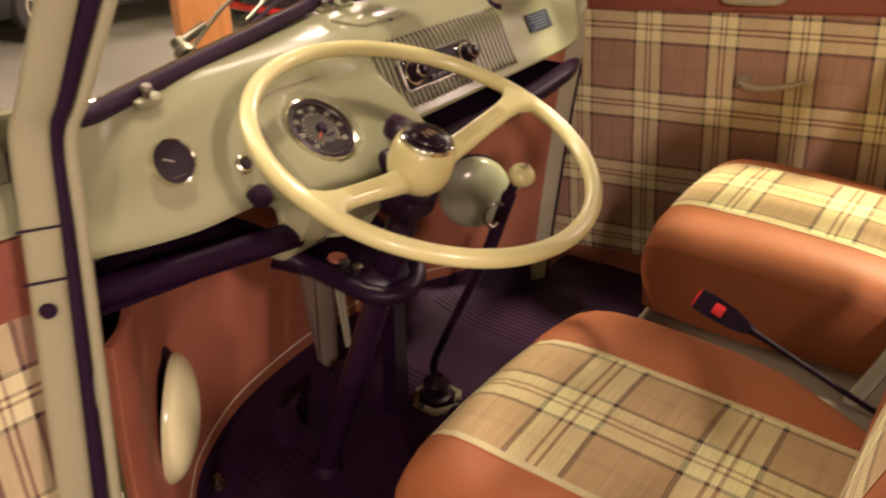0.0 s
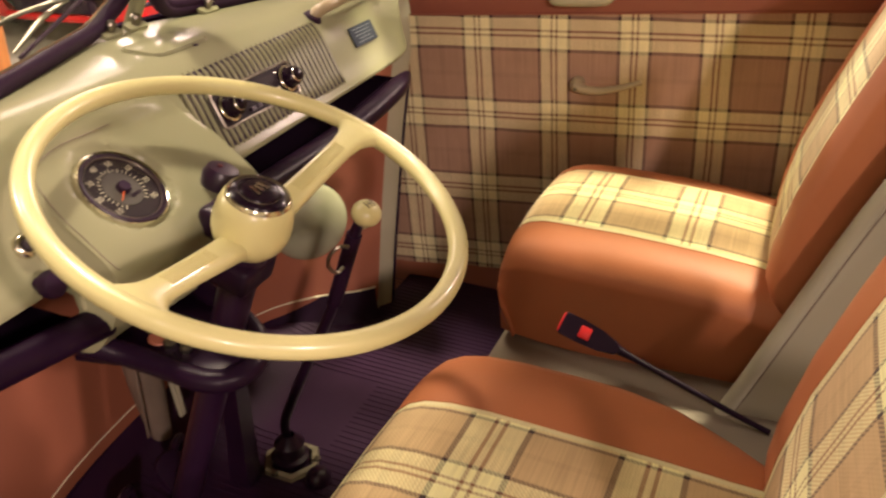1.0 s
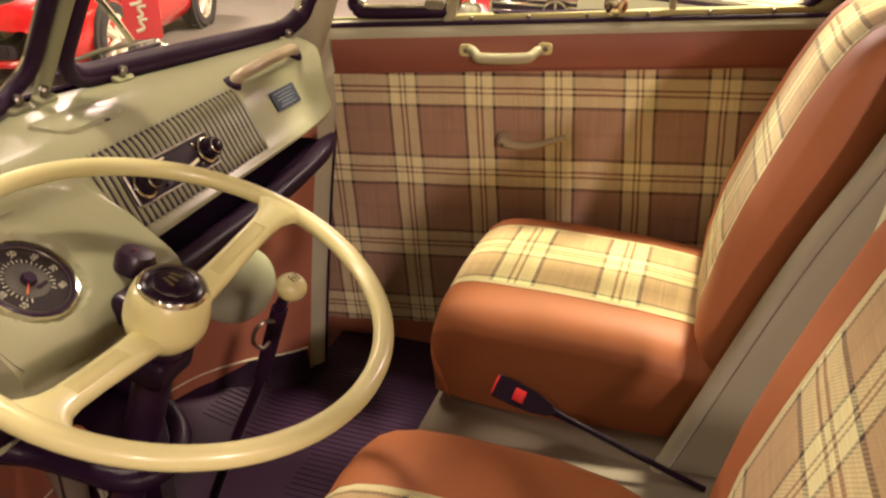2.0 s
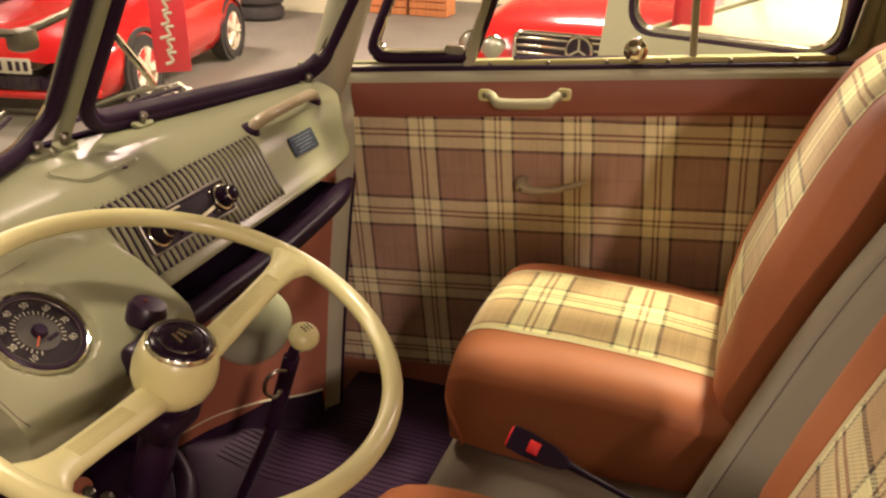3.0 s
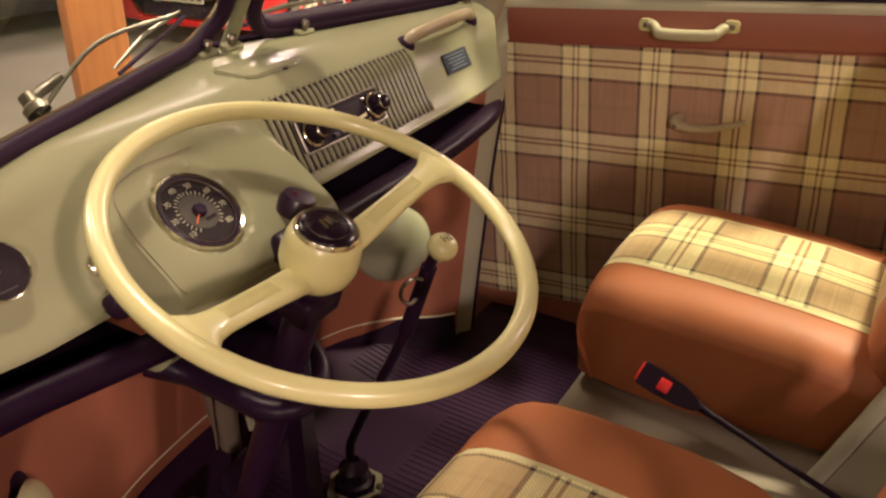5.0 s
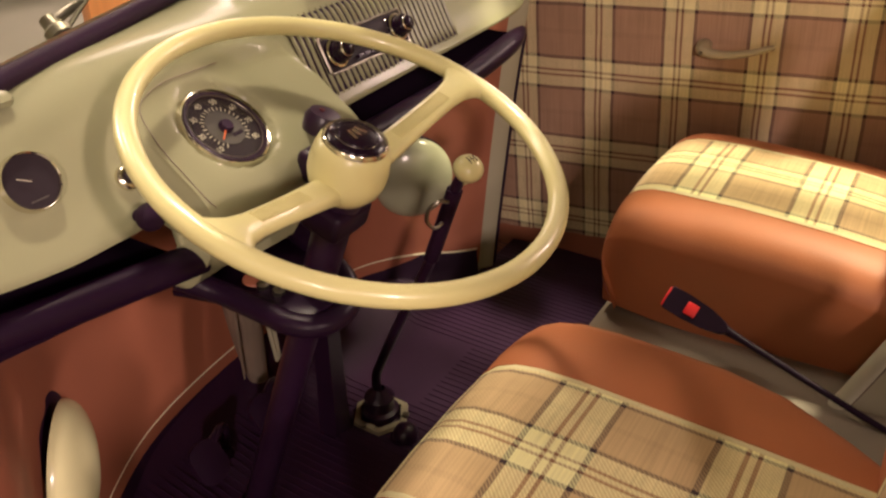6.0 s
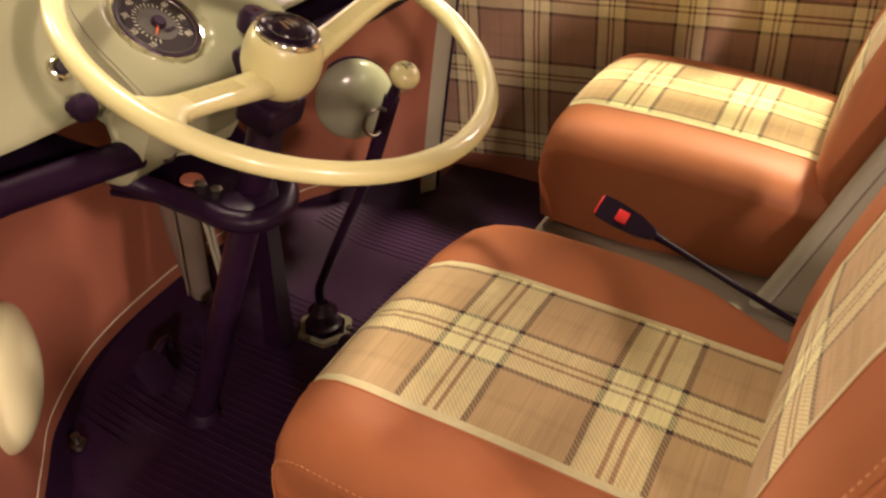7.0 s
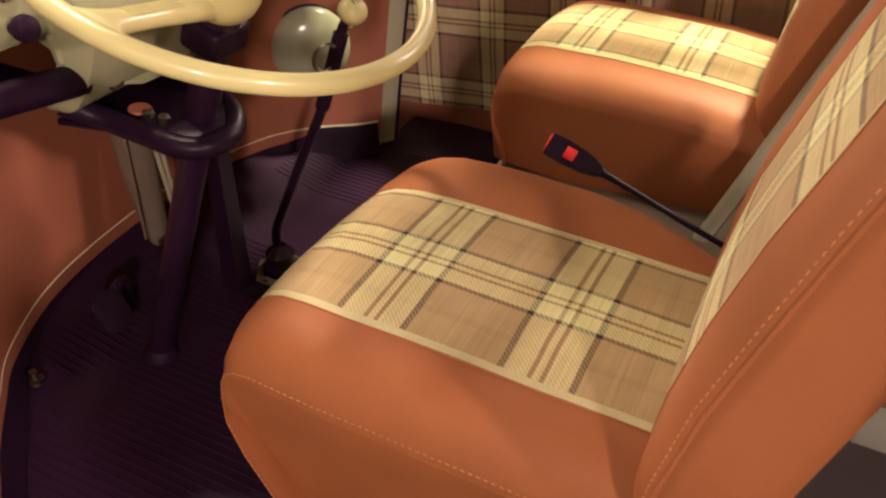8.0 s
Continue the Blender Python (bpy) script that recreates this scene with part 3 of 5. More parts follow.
for k in range(30):
    y = 0.846 + k * 0.01065
    part("grille_rib", tube(face_line(y, 5.6, 11.1, 0.0022, 9), [0.0008] + [0.0028] * 8 + [0.0008], 6), PAINT, van)
RP, RN = on_dash(0.957, 8.75)
rm = facing(RP + RN * 0.004, RN)
radio = thing("car_radio", RP, "black car radio with two chrome-rimmed knobs in the dashboard", "radio")
part("bezel", tube([rm @ Vector((x, y, 0.005)) for x, y in rounded(0.165, 0.043, 0.004)], 0.0019, 8, True), STEEL, radio, "dulled chrome frame")
part("face", prism(rounded(0.163, 0.041, 0.003), rm @ at(0, 0, -0.002), 0.008), DIALFACE, radio)
part("dial_window", prism(rounded(0.078, 0.022, 0.002), rm @ at(0, 0.004, 0.006), 0.003, 0.0008), DIALFACE, radio, "black tuning window")
part("pointer", box((0.036, 0.004, 0.002), rm @ at(0.022, -0.008, 0.0095) @ Matrix.Rotation(0.12, 4, "Z")), PIPING, radio, smooth=False)
for sx in (-1, 1):
    km = rm @ at(sx * 0.064, 0, 0.006)
    kk = part("tuning_knob", lathe([(0.017, 0), (0.017, 0.004), (0.0135, 0.006), (0.0128, 0.017), (0.0105, 0.019), (0.0090, 0.0193), (0.0085, 0.024), (0.006, 0.026), (0, 0.026)], km, 28), HORN, radio, "black knob with a chrome rim")
    part("knob_ring", lathe([(0.0170, 0.0035), (0.0178, 0.0045), (0.0168, 0.0056), (0.0150, 0.0058)], km, 28), CHROME, kk, "chrome ring")
    part("knob_cap", lathe([(0.0092, 0.0190), (0.0098, 0.0200), (0.0090, 0.0212), (0.0084, 0.0214)], km, 28), CHROME, kk, "chrome ring")
part("band_plate", prism(rounded(0.034, 0.010, 0.001), rm @ at(-0.030, 0.0125, 0.006), 0.0026, 0.0004), PIPING, radio, "cream scale plate")
for k in range(4):
    part("pilot_stud", lathe([(0.0022, 0), (0.0020, 0.0016), (0, 0.002)], rm @ at(0.047, 0.013 - k * 0.0085, 0.006), 10), CHROME, radio)
for k in range(5):
    part("preset_button", box((0.011, 0.005, 0.006), rm @ at(-0.026 + k * 0.013, -0.014, 0.008), 0.001), BLACK, radio, smooth=False)

# ashtray lid, screw hole, type plate
part("ashtray_lid", prism(rounded(0.098, 0.060, 0.016), facing((-0.808, 0.922, 0.6565), (0.02, 0, 1), (-1, 0, 0)), 0.004, 0.0014), PAINT, van, "flush pale ashtray lid")
part("ashtray_rim", tube([facing((-0.808, 0.922, 0.6580), (0.02, 0, 1), (-1, 0, 0)) @ Vector((x, y, 0)) for x, y in rounded(0.102, 0.064, 0.017)], 0.0012, 6, True), PAINT, van)
part("screw_hole", lathe([(0.005, 0), (0.004, 0.0016), (0, 0.0016)], facing((-0.776, 0.937, 0.6565), (0.1, 0, 1)), 16), RUBBER, van)
lp, ln = on_dash(1.262, 8.3)
lm = facing(lp + ln * 0.001, ln)
plate = part("type_plate", prism(rounded(0.072, 0.031, 0.002), lm, 0.002, 0.0005), LABELBLUE, van, "small dark blue data plate")
for k in range(5):
    part("text_bar", box(((0.056, 0.044, 0.050, 0.036, 0.048)[k], 0.0014, 0.0004), lm @ at(0, 0.0105 - k * 0.0052, 0.0023)), STEELBLUE, plate, smooth=False)

# grab handle on the dashboard
gpts = [(-0.752, 1.172, 0.640), (-0.743, 1.180, 0.652), (-0.737, 1.205, 0.658), (-0.736, 1.27, 0.661), (-0.739, 1.33, 0.660), (-0.744, 1.355, 0.654), (-0.752, 1.362, 0.643)]
grab = part("dash_grab_handle", tube(smooth_path(gpts, 5), [0.0075] * 4 + [0.0088] * 23 + [0.0075] * 4, 12), HANDLE, van, "tan plastic grab handle")
for e in (gpts[0], gpts[-1]):
    part("grommet", lathe([(0.016, -0.004), (0.015, 0.006), (0.011, 0.012), (0, 0.012)], facing((e[0], e[1], e[2] - 0.002), (0.5, 0, 0.85)), 18), RUBBER, grab)

# parcel shelf: black padded roll under the dashboard and its dark back
def shelf_z(y):
    """Height of the padded shelf edge across the van."""
    return 0.486 + 0.11 * (0.534 - y) if y < 0.7 else 0.505 + 0.35 * max(0.0, y - 1.05) ** 2


def roll_path(y0, y1, n):
    ys = [lerp(y0, y1, k / n) for k in range(n + 1)]
    return [(-0.660 - 0.10 * max(0, abs(y - MID) - 0.33), y, shelf_z(y)) for y in ys]


part("shelf_roll", tube(roll_path(0.345, 0.610, 18), 0.0165, 16), BLACKPAD, van, "black padded shelf edge")
part("shelf_roll", tube(roll_path(0.845, 1.318, 24), [0.012] + [0.0165] * 21 + [0.0155, 0.0125, 0.007], 16), BLACKPAD, van, "black padded shelf edge")
for y0, y1 in ((0.345, 0.61), (0.845, 1.318)):
    part("shelf_board", sheet(13, 4, lambda i, j: Vector((-0.665 - 0.22 * j / 3, lerp(y0, y1, i / 12), shelf_z(lerp(y0, y1, i / 12)) - 0.008)), thick=0.006), SHELF_BLACK, van, "parcel shelf, blackened for shade")

# heater riser in the middle of the nose
riser = part("heater_riser", tube(smooth_path([(-0.896, 0.862, 0.46), (-0.896, 0.864, 0.30), (-0.898, 0.870, 0.18), (-0.902, 0.882, 0.075), (-0.905, 0.894, 0.0)], 4), [lerp(0.034, 0.012, (k / 16) ** 1.8) for k in range(17)], 28), DUCT, van, "heater duct, darkened for shade")
for k, dy in enumerate((0.0, 0.0125)):
    part("riser_flange", tube([(-0.872, 0.846 + dy, 0.46), (-0.870, 0.868 + dy, 0.30), (-0.868, 0.882 + dy * 0.9, 0.21), (-0.868, 0.901 + dy * 0.5, 0.068)], [0.0045, 0.0045, 0.0042, 0.0036], 6), PAINT_LIT, riser, "pale folded flange")
part("flange_web", tube([(-0.874, 0.852, 0.46), (-0.873, 0.874, 0.30), (-0.872, 0.888, 0.21), (-0.870, 0.904, 0.072)], [0.006, 0.006, 0.005, 0.003], 6), PAINT_BOX, riser)
for y0, y1 in ((0.828, 0.832), (0.846, 0.862)):
    part("duct_crease", tube([(-0.872, y0, 0.44), (-0.871, lerp(y0, y1, 0.4), 0.30), (-0.876, lerp(y0, y1, 0.8) + 0.004, 0.16), (-0.888, y1 + 0.014, 0.06)], [0.0025, 0.003, 0.003, 0.0015], 6), DUCT, riser)

# windscreen: seal of each pane, panes, body around them
def pane_outline(side):
    """Corner-rounded outline of one half of the windscreen, foot line first."""
    ys = (0.985 + side * 0.025, 1.465 if side > 0 else 0.37)
    out = []
    hh = 0.40
    def q(u, w):
        y = lerp(ys[0], ys[1], u)
        b = ws_base(y) + Vector((0.012, 0, 0.012))
        return lean_back(b, w * hh)
    ru, rw = 0.12, 0.13
    for cu, cw, a0 in ((1 - ru, rw, -90), (1 - ru, 1 - rw, 0), (ru, 1 - rw, 90), (ru, rw, 180)):
        for k in range(9):
            a = radians(a0 + 90 * k / 8)
            out.append(q(cu + ru * math.cos(a), cw + rw * math.sin(a)))
    return out


def dense(points, closed=True, step=0.03):
    out = []
    n = len(points)
    for i in range(n if closed else n - 1):
        a, b = points[i], points[(i + 1) % n]
        k = max(1, int((b - a).length / step))
        out += [a.lerp(b, s / k) for s in range(k)]
    return out


for side in (-1, 1):
    o = dense(pane_outline(side))
    seal = part("windscreen_seal", tube(o, 0.0105, 10, True), RUBBER, van, "black rubber windscreen seal")
    bmp = bmesh.new()
    c = sum(o, Vector()) / len(o)
    vs = [bmp.verts.new(p) for p in o]
    cv = bmp.verts.new(c)
    for k in range(len(vs)):
        bmp.faces.new((vs[k], vs[(k + 1) % len(vs)], cv))
    part("windscreen_pane", bmp, GLASS, seal, "clear flat windscreen pane").visible_shadow = False
    foot = [p for p in o if p.z < 0.685]
    foot.sort(key=lambda p: p.y)
    if side > 0:
        # Second black bar: seal rubber plus the shadowed gap below the glass.
        part("seal_foot_shade", tube([p + Vector((-0.003, 0, 0.009)) for p in foot], 0.0135, 10), RUBBER, seal, "black foot of the seal, widened for the shadow below the glass")
    o2 = [p + (c - p).normalized() * 0.004 + Vector((-0.010, 0, 0.004)) for p in o]
    part("seal_trim", tube(o2, 0.0035, 6, True), CHROME, seal)

# centre post, corner pillars and header of the windscreen
post = [lean_back(ws_base(0.985) + Vector((0.0, 0, -0.012)), s * 0.44 / 8) for s in range(9)]
part("centre_post", tube(post, 0.010, 14), PAINT, van, "pale green centre post")
for yb in (1.500,):
    s = -1 if yb < MID else 1
    foot = Vector((-0.800, yb, 0.63))
    pts = [foot + Vector((0.40 * dz, -s * 0.10 * dz, dz)) for dz in (-0.02, 0.06, 0.15, 0.25, 0.35, 0.45, 0.56)]
    part("corner_pillar", tube(pts, 0.036, 16), PAINT_LIT, van, "windscreen pillar in lightened body paint")
part("windscreen_header", tube([lean_back(ws_base(0.40 + k * 0.09), 0.45) for k in range(13)], 0.04, 14), PAINT, van)

# inner corners between dashboard and doors, door posts
FAR_POST = [Vector(p) for p in ((-0.780, 1.412, -0.03), (-0.780, 1.440, 0.154), (-0.780, 1.483, 0.369), (-0.776, 1.512, 0.50), (-0.772, 1.530, 0.63))]
# roof, rear bulkhead side and load room behind: unseen, height and openings set to let lamps in
part("roof", sheet(14, 14, lambda i, j: Vector((-0.60 + 2.6 * i / 13, 0.32 + 1.24 * j / 13, 1.29 + 0.10 * math.sin(math.pi * j / 13) * (0.4 + 0.6 * math.sin(math.pi / 2 * min(1, i / 5))))), thick=0.03), PAINT, van, "pale roof skin")
part("rear_lining", box((0.03, 1.36, 2.0), at(2.0, MID, 0.2)), DARKWALL, van)
part("far_side_lining", box((1.75, 0.03, 1.95), at(1.12, 1.68, 0.26)), DARKWALL, van)
part("near_side_lining", box((1.75, 0.03, 1.45), at(1.12, 0.24, -0.05)), DARKWALL, van)
part("near_side_rail", box((1.75, 0.03, 0.10), at(1.12, 0.24, 1.25)), PAINT, van)
for x in (1.10, 1.94):
    part("side_window_post", box((0.08, 0.03, 0.55), at(x, 0.24, 0.94)), PAINT, van)
part("load_floor", box((2.0, 1.42, 0.03), at(1.0, 0.96, -0.02)), DARKWALL, van)
part("scuttle_panel", sheet(25, 6, lambda i, j: (lambda y: Vector((lerp(min(nose_x(min(1.385, max(0.352, y))), ws_base(y).x) - 0.035, ws_base(y).x - 0.004, j / 5), y, lerp(0.36, ws_base(y).z + 0.004, j / 5))))(lerp(0.335, 1.47, i / 24)), thick=0.008), SHELF_BLACK, van, "back of the parcel shelf, blackened for shade")
part("nose_skin", sheet(25, 12, lambda i, j: Vector((nose_x(0.43 + 1.02 * i / 24) - 0.06 - 0.03 * math.sin(j / 11 * math.pi), 0.43 + 1.02 * i / 24, lerp(-0.45, 0.575, j / 11))), thick=0.01), PAINT, van)
# Unseen; set back so that its shadow misses the far door.
part("near_pillar", box((0.08, 0.05, 1.75), at(0.74, 0.25, 0.42), 0.012), PAINT, van, "pale green rear door pillar")
# Unseen panel added to keep stray light out of the corner.
part("corner_panel", box((0.012, 0.30, 1.06), at(-0.848, 1.515, 0.08)), PAINT, van)
part("far_pillar", box((0.05, 0.05, 0.66), at(0.115, 1.665, 0.86), 0.012), PAINT, van, "pale green rear door pillar")

# steel box between the seats and bulkhead gusset
def hump(i, j):
    prof = [(-0.468, -0.01), (-0.472, 0.05), (-0.468, 0.092), (-0.455, 0.120), (-0.43, 0.136), (-0.38, 0.144), (-0.25, 0.153), (-0.05, 0.166), (0.2, 0.176)]
    x, z = prof[i]
    return Vector((x, lerp(0.88, 1.60, j / 20), z))


# Dark plate added to keep the corner behind the seat dark.
part("dark_plate", box((1.30, 0.60, 0.02), at(0.66, 0.575, 0.10)), DARKWALL, van, "dark plate added behind the driver's seat")
part("seat_box", sheet(9, 21, hump, thick=0.006), PAINT_BOX, van, "steel seat box with shade in its grey-green")
gus = [(-0.085, 0.160), (-0.07, 0.19), (0.03, 0.49), (0.098, 0.655), (0.135, 0.76), (0.165, 0.77), (0.150, 0.70), (0.110, 0.60), (0.100, 0.52), (0.16, 0.16)]
gm2 = Matrix(((1, 0, 0, 0), (0, 0, -1, 1.135), (0, 1, 0, 0), (0, 0, 0, 1)))
# Lightened paint stands for the light on this plate.
part("bulkhead_plate", prism(gus, gm2, 0.006, 0.001), PAINT_LIT, van, "bulkhead plate in lightened body paint")
rolled = [(p.x, p.y) for p in smooth_path([Vector((a, b, 0)) for a, b in gus[:5]], 5)]
part("bulkhead_edge", tube([(x - 0.004, 1.128, z) for x, z in rolled], 0.011, 12), PAINT_LIT, van, "rolled edge of the bulkhead")
# Thin dark bar drawn along the groove.
part("bulkhead_groove", tube([(x + 0.0085, 1.1283, z) for x, z in rolled], 0.0016, 8), DUCT, van, "dark line along the groove behind the rolled edge")

# ---- far door ----
DU = Vector((0.98841401, 0.13244748, 0.07413105))
DV = Vector((-0.06682906, -0.05875674, 0.99603289))
DN = DU.cross(DV) * -1
if DN.y > 0:
    DN = -DN
D0 = Vector((-0.82, 1.55, 0.0))


def door_pt(u, v, d=0.0):
    return D0 + DU * u + DV * v + DN * d


door = thing("cab_door", (-0.4, 1.62, 0.0), "closed pale green cab door lined with woven check cloth and brown vinyl", "door")


def belly(v):
    """The lining bows a little at mid height and runs in at its foot."""
    return 0.012 * math.sin(max(0, min(1, v / 0.57)) * math.pi)


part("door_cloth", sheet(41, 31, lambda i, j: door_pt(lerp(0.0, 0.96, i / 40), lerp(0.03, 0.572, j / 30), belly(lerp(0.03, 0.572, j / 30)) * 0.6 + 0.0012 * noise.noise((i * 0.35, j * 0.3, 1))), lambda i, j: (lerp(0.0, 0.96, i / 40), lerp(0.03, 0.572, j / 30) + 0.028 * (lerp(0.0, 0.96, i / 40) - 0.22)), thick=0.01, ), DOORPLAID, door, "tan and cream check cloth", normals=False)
part("door_strip", sheet(31, 7, lambda i, j: door_pt(lerp(0.105, 0.96, i / 30), lerp(0.570, 0.634, j / 6), 0.006 * math.sin(j / 6 * math.pi) + 0.003), thick=0.008), STRIP, door, "brown vinyl upper strip")
part("strip_seam", tube([door_pt(0.105 + k * 0.043, 0.571, 0.005) for k in range(21)], 0.0022, 6), STRIP, door)
part("foot_strip", sheet(21, 4, lambda i, j: door_pt(lerp(0.0, 0.96, i / 20), lerp(-0.06, 0.032, j / 3), 0.001), thick=0.01), KICK, door, "dark brown foot of the door lining")
# Sill brightened by its lighter paint, not by a lamp.
part("door_sill", sheet(31, 6, lambda i, j: door_pt(lerp(0.09, 1.0, i / 30), lerp(0.632, 0.660, j / 5), 0.004 - 0.022 * (j / 5) ** 2), thick=0.006), PAINT_LIT, door, "window sill in lightened body paint")
part("sill_seal", tube([door_pt(0.09 + k * 0.046, 0.654 - 0.004 * k / 20, -0.008) for k in range(20)], 0.005, 8), RUBBER, door)
part("rail", box((0.60, 0.014, 0.012), Matrix.Translation(door_pt(0.62, 0.660, -0.018)) @ Matrix((DU, DN, DV)).transposed().to_4x4(), 0.003), CREAM, door, "pale sliding window rail")
for k in range(6):
    part("rail_screw", lathe([(0.004, 0), (0.003, 0.002), (0, 0.0025)], facing(door_pt(0.36 + k * 0.1, 0.660, -0.010), DN), 10), STEEL, door)
# quarter light with rounded seal
vent = [(0.150, 0.70), (0.155, 0.682), (0.170, 0.672), (0.300, 0.670), (0.322, 0.672), (0.334, 0.690), (0.380, 0.80), (0.420, 0.93), (0.40, 0.955), (0.30, 0.965), (0.275, 0.955), (0.20, 0.80)]
vpath = smooth_path([door_pt(u, v, -0.016) for u, v in vent], 4, True)
vs_ = part("quarter_light_seal", tube(vpath, 0.010, 10, True), RUBBER, door, "black rubber quarter light seal")
part("quarter_light_frame", tube(smooth_path([door_pt(0.155 + (u - 0.155) * 0.90 + 0.012, 0.672 + (v - 0.672) * 0.94 + 0.013, -0.014) for u, v in vent], 4, True), 0.005, 8, True), CHROME, vs_, "chrome quarter light frame")
part("vent_catch", prism(rounded(0.034, 0.014, 0.004), facing(door_pt(0.300, 0.688, -0.002), DN), 0.008, 0.002), CHROME, door, "chrome quarter light catch")
part("window_pillar", box((0.020, 0.020, 0.36), Matrix.Translation(door_pt(0.372, 0.80, -0.016)) @ Matrix((DU, DN, DV)).transposed().to_4x4() @ Matrix.Rotation(radians(20), 4, "Y"), 0.005), PAINT_LIT, door, "window pillar in lightened body paint")
part("slider_frame", box((0.012, 0.014, 0.32), Matrix.Translation(door_pt(0.700, 0.81, -0.020)) @ Matrix((DU, DN, DV)).transposed().to_4x4(), 0.003), PAINT_LIT, door, "sliding pane frame in lightened body paint")
part("slider_latch", lathe([(0.020, 0), (0.020, 0.005), (0.014, 0.008), (0.012, 0.010), (0, 0.011)], facing(door_pt(0.607, 0.678, -0.012), DN), 24), CHROME, door, "chrome sliding window latch")
part("latch_tab", box((0.010, 0.016, 0.010), Matrix.Translation(door_pt(0.612, 0.696, -0.006)) @ Matrix((DU, DN, DV)).transposed().to_4x4(), 0.002), CHROME, door)
wr = [(0.40, 0.662), (0.85, 0.654), (0.895, 0.656), (0.925, 0.675), (0.935, 0.71), (0.95, 0.80), (0.955, 0.93)]
part("window_seal", tube(smooth_path([door_pt(u, v, -0.020) for u, v in wr], 6), 0.009, 8), RUBBER, door, "black rubber window seal")
part("door_frame_rear", tube(smooth_path([door_pt(u + 0.028, v, -0.024) for u, v in wr[2:]], 6), 0.016, 10), PAINT, door)
part("door_frame_top", box((0.9, 0.04, 0.04), Matrix.Translation(door_pt(0.52, 1.07, -0.02)) @ Matrix((DU, DN, DV)).transposed().to_4x4(), 0.01), PAINT, door)
bmg = bmesh.new()
bmg.faces.new([bmg.verts.new(door_pt(u, v, -0.022)) for u, v in ((0.33, 0.655), (0.945, 0.655), (0.945, 1.06), (0.44, 1.06))])
part("door_glass", bmg, GLASS, door, "clear sliding window glass").visible_shadow = False
bmg = bmesh.new()
bmg.faces.new([bmg.verts.new(p) for p in vpath])
part("quarter_glass", bmg, GLASS, door).visible_shadow = False
part("door_skin", sheet(11, 8, lambda i, j: door_pt(lerp(-0.02, 1.0, i / 10), lerp(-0.35, 0.655, j / 7), -0.06 - 0.02 * math.sin(j / 7 * math.pi)), thick=0.01), PAINT, door)
# pull handle with screwed feet
hp = [(0.358, 0.611, 0.010), (0.366, 0.609, 0.018), (0.374, 0.602, 0.027), (0.386, 0.600, 0.030), (0.42, 0.599, 0.031), (0.454, 0.599, 0.030), (0.466, 0.601, 0.027), (0.474, 0.606, 0.018), (0.482, 0.608, 0.010)]
pull = part("pull_handle", tube(smooth_path([door_pt(*p) for p in hp], 5), [0.0085] * 10 + [0.0095] * 21 + [0.0085] * 10, 12), PULL, door, "ivory pull handle")
for u in (0.352, 0.490):
    foot = part("handle_foot", prism(rounded(0.024, 0.020, 0.006), facing(door_pt(u, 0.610, 0.006), DN), 0.008, 0.002), CREAM, pull)
    part("foot_screw", lathe([(0.005, 0), (0.004, 0.003), (0, 0.0035)], facing(door_pt(u, 0.610, 0.014), DN), 14), STEEL, pull)
# lever
part("lever_boss", lathe([(0.0135, 0), (0.013, 0.012), (0.011, 0.020), (0.008, 0.024), (0, 0.025)], facing(door_pt(0.414, 0.445, 0.006), DN), 28), HANDLE, door, "tan plastic door lever")
lev = [(0.410, 0.446, 0.026), (0.428, 0.441, 0.030), (0.455, 0.440, 0.033), (0.490, 0.446, 0.034), (0.528, 0.456, 0.030)]
part("door_lever", tube(smooth_path([door_pt(*p) for p in lev], 6), [0.0095 - 0.0002 * k for k in range(25)], 12), HANDLE, door, "tan plastic door lever")
part("lever_screw", lathe([(0.004, 0), (0.003, 0.002), (0, 0.002)], facing(door_pt(0.412, 0.443, 0.037), DN), 12), STEEL, door)

# ---- near door, swung open, and its post ----
near = thing("cab_door", (-0.80, 0.30, 0.0), "open pale green cab door lined with woven check cloth", "door")
NA = Vector((-0.12, -0.993, 0)).normalized()
NN = Vector((0.993, -0.12, 0)).normalized()


def near_pt(u, v, d=0.0):
    return Vector((-0.742, 0.362, 0.02)) + NA * u + Vector((0, 0, v)) + NN * d


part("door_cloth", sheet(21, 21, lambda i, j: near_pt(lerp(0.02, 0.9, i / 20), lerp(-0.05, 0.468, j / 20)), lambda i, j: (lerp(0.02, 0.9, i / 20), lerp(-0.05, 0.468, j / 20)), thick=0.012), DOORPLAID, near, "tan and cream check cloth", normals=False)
part("door_strip", sheet(21, 5, lambda i, j: near_pt(lerp(0.02, 0.9, i / 20), lerp(0.468, 0.548, j / 4), 0.004), thick=0.01), STRIP, near, "brown vinyl upper strip")
part("door_sill", sheet(21, 4, lambda i, j: near_pt(lerp(0.0, 0.92, i / 20), lerp(0.548, 0.592, j / 3), 0.006 - 0.02 * j / 3), thick=0.01), PAINT, near)
part("door_skin", box((0.96, 0.02, 1.2), Matrix.Translation(near_pt(0.46, 0.05, -0.05)) @ Matrix((NA, NN, (0, 0, 1))).transposed().to_4x4(), 0.006), PAINT, near)
nv = [(0.05, 0.66), (0.12, 0.61), (0.80, 0.61), (0.88, 0.70), (0.88, 0.95), (0.80, 1.02), (0.22, 1.02), (0.12, 0.95)]
part("window_seal", tube(smooth_path([near_pt(u, v, -0.02) for u, v in nv], 4, True), 0.012, 8, True), RUBBER, near)
